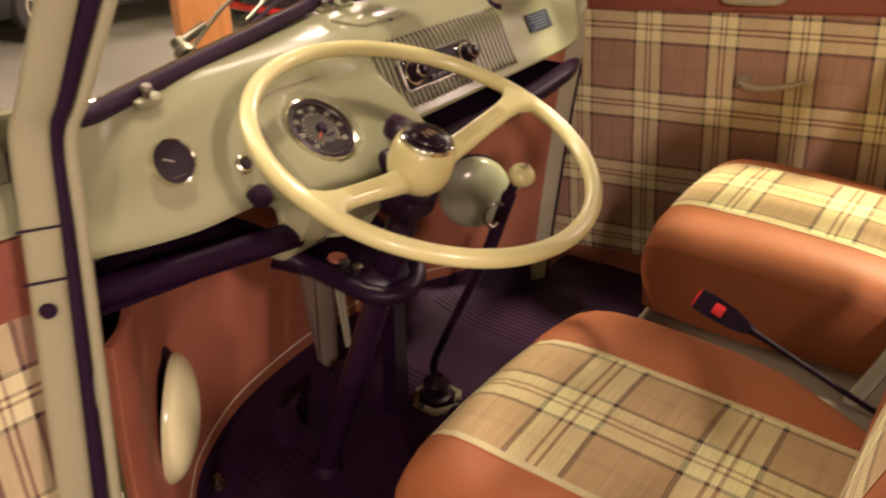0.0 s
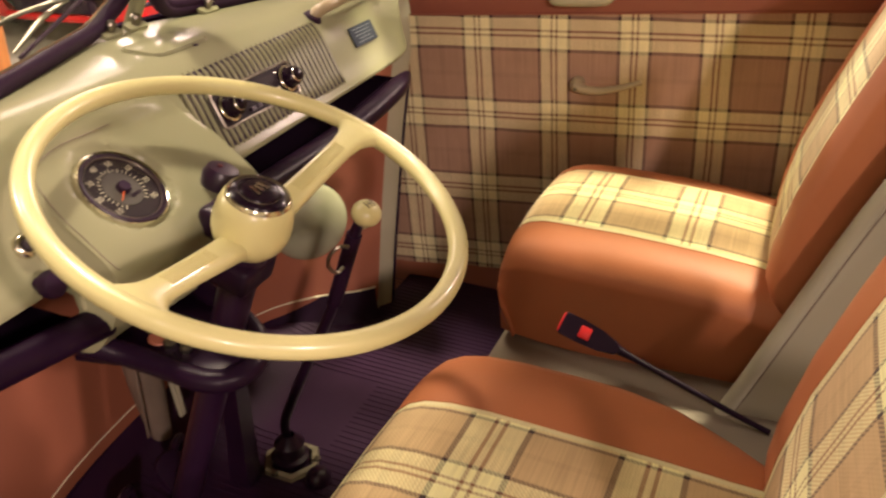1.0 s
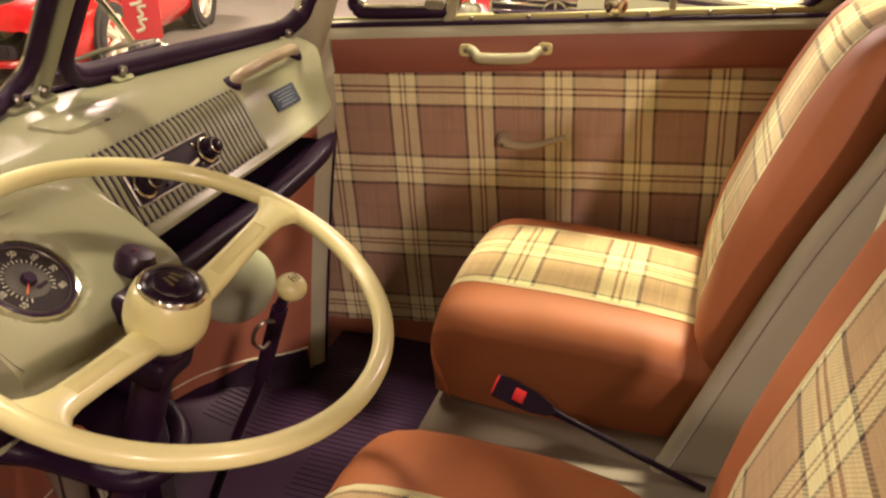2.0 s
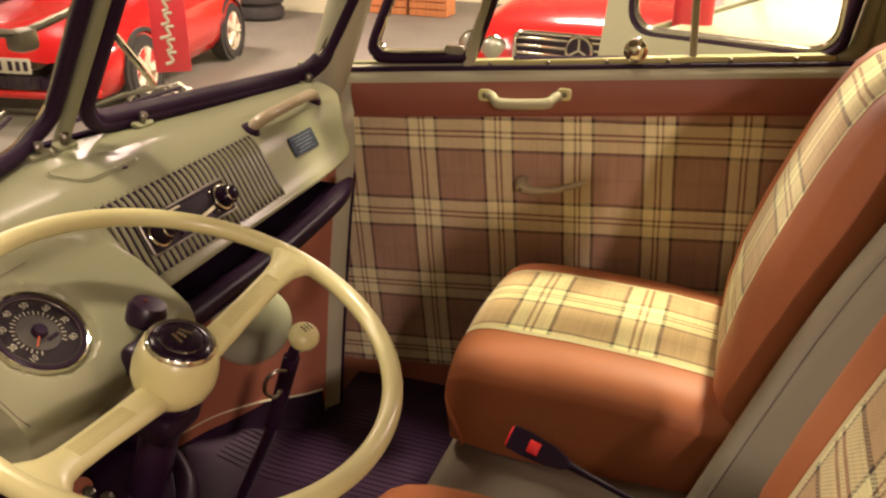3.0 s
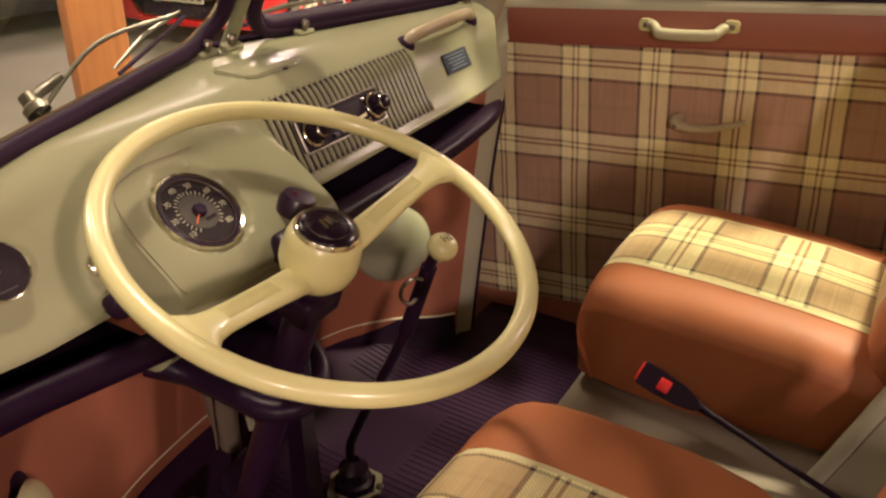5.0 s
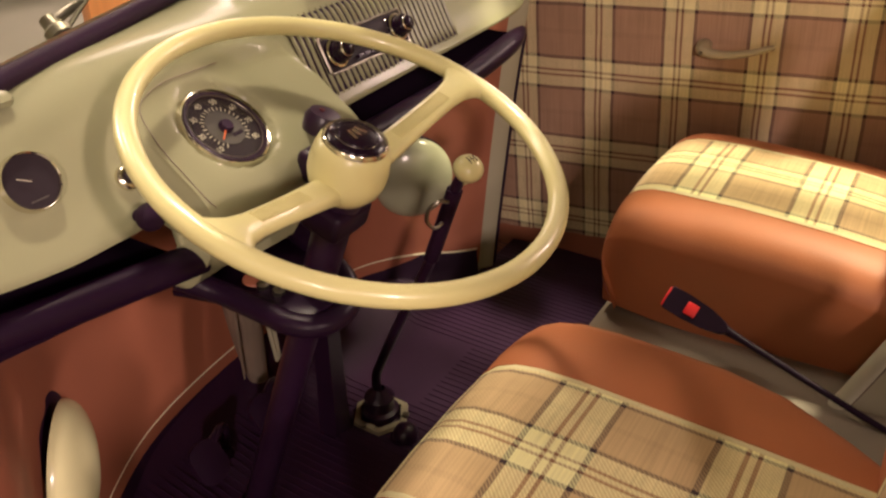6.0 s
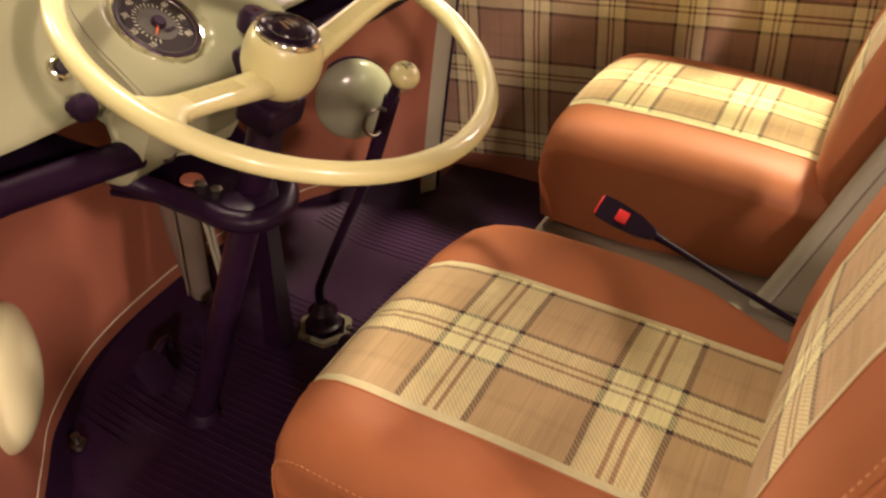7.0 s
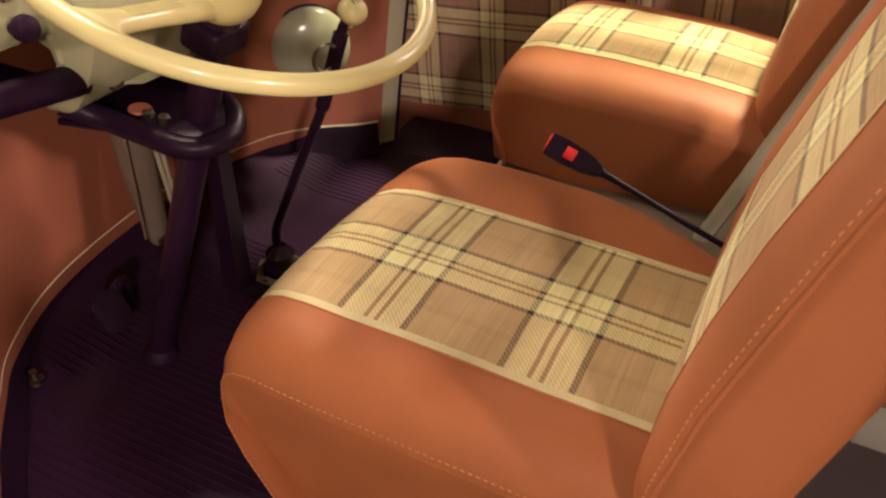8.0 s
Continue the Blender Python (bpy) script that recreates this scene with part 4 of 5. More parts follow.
part("door_frame", tube(smooth_path([near_pt(u * 1.03 - 0.01, v + (0.02 if v > 0.8 else -0.01), -0.02) for u, v in nv], 4, True), 0.018, 8, True), PAINT, near)

def post_line(foot, knee, lean, back=0.0):
    """A line up the hinge post from its foot to the knee and on up the raked screen pillar."""
    foot, knee = Vector((-0.672 + back, *foot)), Vector((-0.672 + back, *knee))
    way = Vector((0.43, lean, 1.0))
    return [foot - (knee - foot) * 0.8, foot - (knee - foot) * 0.4] + [foot.lerp(knee, s / 6) for s in range(7)] + [knee + way * dz for dz in (0.035, 0.08, 0.15, 0.25, 0.38, 0.52)]


def flat_bar(path, half, depth, bm=None):
    """A bar of oblong section whose broad face looks rearwards."""
    across, out = Vector((0.5, 0.86, 0)).normalized(), Vector((0.86, -0.5, 0)).normalized()
    ring = [(math.cos(k * math.pi / 8), math.sin(k * math.pi / 8)) for k in range(16)]
    def f(i, j):
        cx, cy = ring[j % 16]
        return path[i] + across * math.copysign(abs(cx) ** 0.6, cx) * half + out * math.copysign(abs(cy) ** 0.6, cy) * depth
    return sheet(len(path), 17, f)


def mirror_bar(path, half, depth):
    across, out = Vector((0.62, 0.78, 0)).normalized(), Vector((0.78, -0.62, 0)).normalized()
    ring = [(math.cos(k * math.pi / 8), math.sin(k * math.pi / 8)) for k in range(16)]
    def f(i, j):
        cx, cy = ring[j % 16]
        return path[i] + across * math.copysign(abs(cx) ** 0.6, cx) * half + out * math.copysign(abs(cy) ** 0.6, cy) * depth
    return sheet(len(path), 17, f)


far_post = part("door_post", mirror_bar([p + Vector((0, 0.004, 0)) for p in smooth_path(FAR_POST, 4)], 0.024, 0.010), PAINT_LIT, van, "door post in lightened body paint")
part("post_seal", tube([p + Vector((0.016, 0.030, 0)) for p in smooth_path(FAR_POST, 4)], 0.0035, 8), RUBBER, far_post, "black rubber door seal")
hinge = part("near_hinge_post", flat_bar(smooth_path(post_line((0.277, 0.217), (0.330, 0.681), 0.19), 4), 0.0165, 0.014), POST, van, "pale hinge post")
part("hinge_seal", flat_bar(smooth_path(post_line((0.299, 0.195), (0.348, 0.675), 0.24, 0.004), 4), 0.0082, 0.010), RUBBER, hinge, "black rubber door seal")
part("hinge_flange", flat_bar(smooth_path(post_line((0.313, 0.183), (0.360, 0.671), 0.24, 0.010), 4), 0.0062, 0.011), POST, hinge, "pale flange beside the seal")
part("hinge_bolt", lathe([(0.008, 0), (0.007, 0.003), (0, 0.003)], facing(Vector((-0.6585, 0.302, 0.527)), (0.86, -0.5, 0)), 14), RUBBER, hinge)
for z, y in ((0.555, 0.306), (0.605, 0.312)):
    part("hinge_joint", box((0.036, 0.002, 0.002), facing((-0.6590, y, z), (0.86, -0.5, 0)) @ at(0, 0, 0)), RUBBER, hinge, smooth=False)


# ---- steering wheel and column ----
WC = Vector((-0.528, 0.698, 0.600))
WN = Vector((0.332, 0.0, 0.943)).normalized()
WM = facing(WC, WN, (-1, 0, 0))
wheel = thing("steering_wheel", WC, "ivory two-spoke steering wheel with a black horn button", "steering wheel")
part("rim", tube([WM @ Vector((0.197 * math.cos(k * math.pi / 48), 0.197 * math.sin(k * math.pi / 48), 0)) for k in range(96)], 0.0098, 16, True), CREAM, wheel, "glossy ivory rim")
part("hub", lathe([(0.016, -0.068), (0.027, -0.061), (0.0350, -0.050), (0.0382, -0.039), (0.0385, -0.028), (0.0368, -0.015), (0.0340, -0.006), (0.0315, -0.003), (0.0, -0.003)], WM, 48), CREAM, wheel, "rounded ivory hub")
horn = part("horn_button", lathe([(0.0278, -0.004), (0.0278, 0.0015), (0.0265, 0.0033), (0.0212, 0.0046), (0.0195, 0.0030), (0.0186, 0.0030), (0.0176, 0.0048), (0.012, 0.0060), (0, 0.0066)], WM, 48), HORN, wheel, "black horn button")
part("button_ring", lathe([(0.0280, -0.004), (0.0312, -0.0035), (0.0310, 0.0005), (0.0296, 0.0020), (0.0280, 0.0012)], WM, 48), CHROME, horn, "thin chrome ring")
part("button_groove", lathe([(0.0194, 0.0032), (0.0190, 0.0036), (0.0186, 0.0032)], WM, 48), CHROME, horn)
for k, (dx, w) in enumerate(((-0.0062, 0.0034), (0.0, 0.0034), (0.0062, 0.0034))):
    part("emblem_bar", box((w, 0.013 - 0.003 * (k % 2), 0.0014), WM @ at(dx, 0.0015, 0.0068) @ Matrix.Rotation(radians((-16, 0, 16)[k]), 4, "Z")), CHROME, horn, smooth=False)


SWEEP = {-1: Matrix.Rotation(radians(6), 4, "Z"), 1: Matrix.Rotation(radians(-1.5), 4, "Z")}


def spoke(sign):
    """Broad tapering spoke that flares into the rim."""
    st = [(0.030, 0.016, -0.046, 0.011), (0.045, 0.0155, -0.041, 0.010), (0.080, 0.0145, -0.031, 0.0085), (0.120, 0.0135, -0.019, 0.0075), (0.155, 0.0135, -0.009, 0.0075), (0.172, 0.016, -0.004, 0.008), (0.184, 0.023, -0.001, 0.0085), (0.192, 0.034, 0.000, 0.008)]
    b = bmesh.new()
    rings = []
    for r, w, h, t in smooth_stations(st):
        ring = []
        for k in range(16):
            a = k * math.pi / 8
            cx, cz = math.cos(a), math.sin(a)
            ex = math.copysign(abs(cx) ** 0.6, cx) * w
            ez = math.copysign(abs(cz) ** 0.8, cz) * t
            ring.append(b.verts.new(WM @ SWEEP[sign] @ Vector((sign * r, ex, h + ez))))
        rings.append(ring)
    for p, q in zip(rings, rings[1:]):
        for k in range(16):
            b.faces.new((p[k], p[(k + 1) % 16], q[(k + 1) % 16], q[k]))
    b.faces.new(rings[0])
    b.faces.new(rings[-1])
    return b


def smooth_stations(st, n=4):
    out = []
    for a, b in zip(st, st[1:]):
        for k in range(n):
            out.append([lerp(x, y, k / n) for x, y in zip(a, b)])
    return out + [list(st[-1])]


for sign in (-1, 1):
    sp = part("spoke", spoke(sign), CREAM, wheel, "ivory spoke with a ribbed inlay")
    for k in range(26):
        r = 0.075 + k * 0.003
        h = lerp(-0.0225, -0.0115, (r - 0.08) / 0.04) if r < 0.12 else lerp(-0.0115, -0.0015, (r - 0.12) / 0.035)
        part("spoke_rib", box((0.0013, 0.014, 0.0012), WM @ SWEEP[sign] @ at(sign * r, 0, h + 0.0002) @ Matrix.Rotation(radians(-sign * 17), 4, "Y")), RIBBED, sp, smooth=False)

column = thing("steering_column", WC + WN * -0.62, "black enamelled steering column with bracket and switch", "steering column")
down = WN * -1
part("column_tube", tube([WC + down * d for d in (0.062, 0.10, 0.30, 0.50, 0.655)], [0.024, 0.019, 0.0175, 0.0175, 0.0175], 20), BLACK, column, "black column tube")
part("column_collar", box((0.058, 0.046, 0.034), facing(WC + down * 0.088, WN, (-1, 0, 0)), 0.007, 3), BLACKPAD, column, "black upper collar")
sw = part("indicator_switch", box((0.050, 0.046, 0.034), facing((-0.612, 0.752, 0.532), WN) @ at(0, 0, 0), 0.008, 3), BLACK, column, "black indicator switch")
part("switch_lamp", box((0.006, 0.010, 0.012), facing((-0.598, 0.722, 0.518), WN), 0.001), RED, sw, "red tell-tale")
part("switch_screw", lathe([(0.005, 0), (0.004, 0.003), (0, 0.003)], facing((-0.603, 0.756, 0.551), WN), 12), STEEL, sw)
part("switch_top", lathe([(0.020, 0), (0.021, 0.014), (0.017, 0.022), (0, 0.024)], facing((-0.640, 0.780, 0.555), (0.3, 0.2, 0.9)), 22), BLACK, sw)
part("switch_dot", lathe([(0.003, 0), (0.003, 0.002), (0, 0.002)], facing((-0.636, 0.782, 0.578), (0.3, 0.2, 0.9)), 12), material("dark_red_lens", (0.08, 0.01, 0.012), 0.3), sw)
# looped black bracket that carries the column
loop = [(-0.700, 0.610, 0.440), (-0.672, 0.632, 0.422), (-0.620, 0.640, 0.412), (-0.580, 0.642, 0.408), (-0.556, 0.658, 0.405), (-0.550, 0.690, 0.405), (-0.566, 0.722, 0.406), (-0.600, 0.748, 0.408), (-0.645, 0.762, 0.415), (-0.71, 0.775, 0.435)]
bracket = part("column_bracket", tube(smooth_path(loop, 5), 0.0125, 14), BLACKPAD, column, "black column bracket")
part("bracket_plate", prism([(-0.72, 0.615), (-0.62, 0.640), (-0.565, 0.655), (-0.556, 0.695), (-0.60, 0.745), (-0.72, 0.775)], at(0, 0, 0.408), 0.008, 0.002), BLACKPAD, bracket)
for p in ((-0.640, 0.668, 0.416), (-0.618, 0.668, 0.416), (-0.612, 0.742, 0.424)):
    part("clamp_bolt", lathe([(0.007, 0), (0.007, 0.006), (0.004, 0.008), (0, 0.008)], facing(p, (0.2, 0, 1)), 6), STEEL, bracket)
# Lining-coloured disc stands for the hole in the bracket plate.
part("hole_disc", lathe([(0.013, 0), (0.012, 0.002), (0, 0.002)], facing((-0.655, 0.672, 0.419), (0.1, 0, 1)), 24), KICK, bracket)
strut = [(-0.640, 0.775, 0.40), (-0.672, 0.800, 0.316), (-0.715, 0.850, 0.14), (-0.742, 0.882, 0.0)]
part("column_strut", tube(strut, [0.014, 0.016, 0.020, 0.024], 4), BLACK, column, "black stay down to the floor")
part("column_foot", lathe([(0.027, 0), (0.025, 0.008), (0.022, 0.014), (0.020, 0.020), (0.0178, 0.022)], facing((-0.737, 0.698, -0.005), (0.15, 0, 1)), 28), RUBBER, column, "black rubber floor boot")
for y, z, back in ((0.688, 0.055, 0.0), (0.800, 0.060, 0.006)):
    pedal = thing("foot_pedal", (-0.80, y, 0.0), "black rubber-faced foot pedal on a cranked arm", "pedal", "foot pedals")
    part("pedal_pad", prism(rounded(0.050, 0.062, 0.018), facing((-0.812 + back, y, z), (0.80, 0, 0.60)), 0.010, 0.003), RUBBER, pedal, "ribbed black rubber pad")
    part("pedal_arm", tube(smooth_path([(-0.818 + back, y, z), (-0.822, y + 0.030, z + 0.022), (-0.835, y + 0.058, z + 0.008), (-0.850, y + 0.066, 0.0)], 5), 0.0065, 8), BLACK, pedal, "black steel arm")
stud = thing("dip_switch", (-0.835, 0.565, 0.0), "small steel foot switch on the floor mat", "foot switch")
part("button", lathe([(0.012, 0.0), (0.012, 0.006), (0.006, 0.008), (0.006, 0.020), (0, 0.021)], at(-0.835, 0.565, 0.012), 16), STEEL, stud)
stud = thing("floor_screw", (-0.80, 0.50, 0.0), "round steel floor screw with washer", "screw")
part("head", lathe([(0.010, 0.0), (0.008, 0.004), (0, 0.005)], at(-0.80, 0.495, 0.003), 16), STEEL, stud)

# ---- gear lever ----
gear = thing("gear_lever", (-0.690, 0.935, 0.0), "black cranked gear lever with an ivory knob", "gear lever")
gp_ = [(-0.555, 0.946, 0.452), (-0.569, 0.948, 0.431), (-0.606, 0.95, 0.317), (-0.652, 0.951, 0.213), (-0.697, 0.951, 0.105), (-0.708, 0.949, 0.070), (-0.703, 0.945, 0.035)]
part("rod", tube(smooth_path(gp_, 5), [0.0075] * 31, 12), BLACK, gear, "black steel rod")
part("sleeve", tube(smooth_path(gp_[1:3], 5), 0.0105, 12), RUBBER, gear)
kn = part("knob", lathe([(0.006, -0.022), (0.008, -0.016)] + [(0.0195 * math.cos(radians(a)), 0.0165 * math.sin(radians(a))) for a in range(-60, 90, 15)] + [(0, 0.0165)], facing((-0.549, 0.946, 0.466), (0.35, -0.1, 0.93)), 32), CREAM, gear, "ivory ball knob with a shift diagram")
km = facing((-0.549, 0.946, 0.466), (0.35, -0.1, 0.93))
for dx, dy, w, h in ((-0.005, 0, 0.001, 0.011), (0, 0, 0.001, 0.011), (0.005, 0, 0.001, 0.011), (0, 0, 0.011, 0.001)):
    part("shift_mark", box((w, h, 0.001), km @ at(dx, dy, 0.0160)), RUBBER, kn, smooth=False)
part("lock_loop", tube(smooth_path([(-0.572, 0.936, 0.418), (-0.576, 0.922, 0.424), (-0.586, 0.914, 0.414), (-0.590, 0.914, 0.396), (-0.583, 0.922, 0.384), (-0.582, 0.938, 0.384)], 5), 0.0026, 8), STEEL, gear, "steel finger loop")
part("boot", lathe([(0.030, 0.0), (0.030, 0.010), (0.024, 0.014), (0.022, 0.028), (0.024, 0.034), (0.019, 0.040), (0.012, 0.046), (0.009, 0.050)], at(-0.700, 0.944, 0.004), 28), BLACK, gear, "black rubber boot")
part("boot_plate", lathe([(0.036, 0), (0.048, 0.001), (0.046, 0.007), (0.036, 0.008)], at(-0.695, 0.940, 0.002), 6), PAINT_BOX, gear, "grey clamp plate")
for a in (20, 140, 260):
    part("plate_bolt", lathe([(0.006, 0), (0.006, 0.005), (0, 0.006)], at(-0.695 + 0.040 * math.cos(radians(a)), 0.940 + 0.040 * math.sin(radians(a)), 0.008), 6), STEEL, gear)
dome = thing("choke_knob", (-0.635, 0.925, 0.0), "small dark domed floor knob", "knob")
part("dome", lathe([(0.020, 0), (0.019, 0.010), (0.013, 0.019), (0, 0.023)], at(-0.637, 0.922, 0.002), 24), BLACK, dome)


# ---- seats ----
def pad(owner, mapping, length, centre, stations, lateral, names, band_w, cloth, uv0, v0, stitched=True, slim=0.0):
    """Upholstered pad: lateral profile (b, c) swept through stations (a, height factor, width factor).
    The middle is cloth, the flanks vinyl, with piping between and a stitched seam."""
    ts = lateral
    nb = len(ts)
    iL = min(range(nb), key=lambda k: abs(ts[k][0] + band_w))
    iR = min(range(nb), key=lambda k: abs(ts[k][0] - band_w))
    lengths = [0.0]
    pts = []
    for a, h, w in stations:
        row = []
        for b, c in ts:
            side = 0.117 + (b - 0.117) * (1 - slim * max(0.0, 1 - a / (0.42 * length)) ** 1.6) if b > 0.117 else b
            row.append(mapping(a, centre + side * w, c * h + (0.0014 * noise.noise((a * 14, b * 14, 2.0 + centre)))))
        pts.append(row)
    for p, q in zip(pts, pts[1:]):
        lengths.append(lengths[-1] + (q[nb // 2] - p[nb // 2]).length)
    n = len(stations)

    def piece(j0, j1, uvs=False):
        return sheet(n, j1 - j0 + 1, lambda i, j: pts[i][j0 + j], (lambda i, j: (uv0 + uvs * lengths[i], v0 + ts[j0 + j][0])) if uvs else None)

    def fixed(name, bmx, mat, label):
        o = part(name, bmx, mat, owner, label, normals=False)
        return o

    def oriented(bmx):
        bmx.normal_update()
        bmx.faces.ensure_lookup_table()
        mid = mapping(stations[n // 3][0], centre, 0.0)
        f = bmx.faces[len(bmx.faces) // 2]
        if (f.calc_center_median() - mid).dot(f.normal) < 0:
            bmesh.ops.reverse_faces(bmx, faces=bmx.faces[:])
        return bmx

    fixed(names[0], oriented(piece(iL + 1, iR - 1, names[3])), cloth, "tan and cream check cloth panel")
    fixed(names[1], oriented(piece(0, iL)), VINYL, "tan-orange vinyl side")
    fixed(names[1], oriented(piece(iR, nb - 1)), VINYL, "tan-orange vinyl side")
    for k in (iL, iR):
        fixed("edge_band", oriented(piece(min(k, k + (1 if k == iL else -1)), max(k, k + (1 if k == iL else -1)))), EDGECLOTH, "cream woven edge of the cloth")
        part("edge_seam", tube([pts[i][k] for i in range(n)], 0.0012, 6), VINYL, owner)
    for k in (names[2], nb - 1 - names[2]):
        if not stitched or k > nb / 2:
            continue
        part("seam", tube([pts[i][k] for i in range(n)], 0.0014, 6), VINYL, owner)
        line = dense([pts[i][k + (1 if k < nb / 2 else -1)] for i in range(n)], False, 0.0035)
        stitches = bmesh.new()
        for q in range(0, len(line) - 1, 2):
            tube([line[q], line[q].lerp(line[q + 1], 0.5) + (line[q] - mapping(stations[n // 3][0], centre, 0.0)).normalized() * 0.0005, line[q + 1]], 0.0006, 4, bm=stitches)
        part("stitching", stitches, THREAD, owner, "pale stitching along the seam")
    return pts


def cushion_half(hw, top, drop, tuck, base):
    """From the foot of the side up to the edge of the cloth band."""
    e = top - drop - base
    w = hw - 0.117
    if drop > 0.07:
        return [(-hw + tuck + 0.03, -0.002), (-hw + tuck, 0.0), (-hw + tuck * 0.70, e * 0.30), (-hw + tuck * 0.32, e * 0.62), (-hw + tuck * 0.05, e * 0.92), (-hw + 0.0005, e + drop * 0.14),
                (-hw + w * 0.05, e + drop * 0.40), (-hw + w * 0.20, e + drop * 0.68), (-hw + w * 0.52, e + drop * 0.90), (-0.117, top - 0.002 - base), (-0.1075, top - 0.0005 - base), (-0.09, top + 0.001 - base), (-0.05, top + 0.004 - base), (-0.02, top + 0.005 - base)]
    return [(-hw + tuck + 0.03, -0.002), (-hw + tuck, 0.0), (-hw + tuck * 0.72, e * 0.35), (-hw + tuck * 0.28, e * 0.72), (-hw + 0.0012, e - 0.013), (-hw + 0.0002, e - 0.004), (-hw + 0.006, e + 0.006),
            (-hw + w * 0.16, e + drop * 0.46), (-hw + w * 0.40, e + drop * 0.74), (-hw + w * 0.70, e + drop * 0.92), (-0.117, top - 0.002 - base), (-0.1075, top - 0.0005 - base), (-0.09, top + 0.001 - base), (-0.05, top + 0.004 - base), (-0.02, top + 0.005 - base)]


def cushion_profile(left, right, top, base):
    return cushion_half(left[0], top, left[1], left[2], base) + [(0, top + 0.005 - base)] + [(-b, c) for b, c in cushion_half(right[0], top, right[1], right[2], base)[::-1]]


def seat(name_label, yc, base_z, front_x, rear_x, top, left, right, back_hw, back_top, bulge, uv0, v0, group, crown=0.0, back_y=None):
    hw = back_hw
    s = thing("cab_seat", (-0.2, yc, base_z), name_label, "seat", group)
    L = rear_x - front_x
    sts = [(0.0, 0.985, 1), (L * 0.15, 0.99, 1), (L * 0.3, 0.995, 1), (L * 0.45, 1, 1), (L * 0.6, 1.005, 1), (L * 0.72, 1.005, 1), (L * 0.82, 1.0, 0.985), (L * 0.885, 0.985, 0.965), (L * 0.93, 0.955, 0.945), (L * 0.962, 0.91, 0.92), (L * 0.985, 0.84, 0.90), (L * 0.997, 0.74, 0.885), (L, 0.6, 0.875)]
    sts += [(L * 0.965, 0.4, 0.86), (L * 0.85, 0.0, 0.83)] if yc < 1 else [(L * 0.990, 0.4, 0.865), (L * 0.935, 0.0, 0.85)]
    sts = [(a, h * (1 - crown * max(0.0, 1 - a / (0.45 * L)) ** 2), w) for a, h, w in sts]
    prof = cushion_profile(left, right, top, base_z)
    pad(s, lambda a, b, c: Vector((rear_x - a, b, base_z + c)), L, yc, sts, prof, ("cushion_cloth", "cushion_side", 4, -1), 0.117, SEATPLAID, rear_x + uv0, v0, yc < 1, 0.75 if yc < 1 else 0.0)
    # backrest
    th = radians(13.5)
    up, fwd = Vector((math.sin(th), 0, math.cos(th))), Vector((-math.cos(th), 0, math.sin(th)))
    o = Vector((rear_x + 0.022, 0, top - 0.055))
    H = (back_top - o.z) / math.cos(th)
    d = 0.066
    half = [(-hw + 0.02, -0.012), (-hw + 0.006, -0.010), (-hw, 0.002), (-hw - 0.004, d * 0.60), (-hw - 0.001, d * 1.06), (-hw + 0.003, d * 1.16), (-hw + 0.014, d * 1.27), (-hw + 0.032, d * 1.335), (-hw + 0.058, d * 1.34), (-0.117, d * 1.315), (-0.1075, d * 1.318), (-0.08, d * 1.34), (-0.04, d * 1.36)]
    prof2 = half + [(0, d * 1.36)] + [(-b, c) for b, c in half[::-1]]
    st2 = [(0.0, 0.55, 0.93), (H * 0.03, 0.80, 0.96), (H * 0.07, 0.95, 0.985), (H * 0.15, 1.04, 1), (H * 0.3, 1.10, 1), (H * 0.45, 1.06, 1), (H * 0.6, 0.98, 0.995), (H * 0.72, 0.90, 0.98), (H * 0.82, 0.80, 0.955), (H * 0.89, 0.68, 0.93), (H * 0.94, 0.52, 0.90), (H * 0.975, 0.32, 0.87), (H * 0.995, 0.08, 0.85), (H, -0.05, 0.84), (H * 0.985, -0.12, 0.84), (H * 0.9, -0.15, 0.88), (H * 0.0, -0.15, 0.93)]
    st2 = [(a, h * bulge if h > 0 else h, w) for a, h, w in st2]
    pad(s, lambda a, b, c: o + up * a + fwd * c + Vector((0, b, 0)), H, back_y or yc, st2, prof2, ("backrest_cloth", "backrest_side", 4, 1), 0.117, SEATPLAID, 0.03, v0, yc < 1)
    part("seat_base", box((L * 0.76, hw * 1.5, 0.06), at(rear_x - L * 0.40, yc, base_z - 0.02), 0.01), PAINT_BOX, s, "grey steel seat frame")
    return s


seat("tan-orange vinyl driver's seat with a check cloth panel", 0.673, 0.035, -0.447, 0.0, 0.342, (0.182, 0.052, 0.062), (0.245, 0.026, 0.05), 0.205, 0.80, 0.84, -0.002, 0.690, "cab seats")
seat("tan-orange vinyl passenger seat with a check cloth panel", 1.365, 0.150, -0.452, -0.015, 0.350, (0.193, 0.044, 0.032), (0.192, 0.030, 0.02), 0.180, 0.79, 1.0, 0.040, 0.673, "cab seats", 0.09, 1.350)

# ---- belt buckle ----
def smooth_outline(pts):
    return [(a[0] + (b[0] - a[0]) * s, a[1] + (b[1] - a[1]) * s) for a, b in zip(pts, pts[1:] + pts[:1]) for s in (0.0, 0.5)]


belt = thing("belt_buckle", (-0.10, 1.10, 0.17), "black seat belt buckle with a red button on a stalk", "belt buckle")
stalk = [(-0.02, 1.095, 0.172), (-0.07, 1.098, 0.186), (-0.13, 1.103, 0.204), (-0.19, 1.108, 0.222), (-0.255, 1.114, 0.240)]
part("stalk", tube(smooth_path(stalk, 5), [0.0044] * 16 + [0.0046, 0.0050, 0.0062, 0.0085, 0.0095], 10), BUCKLE, belt, "black sheathed cable")
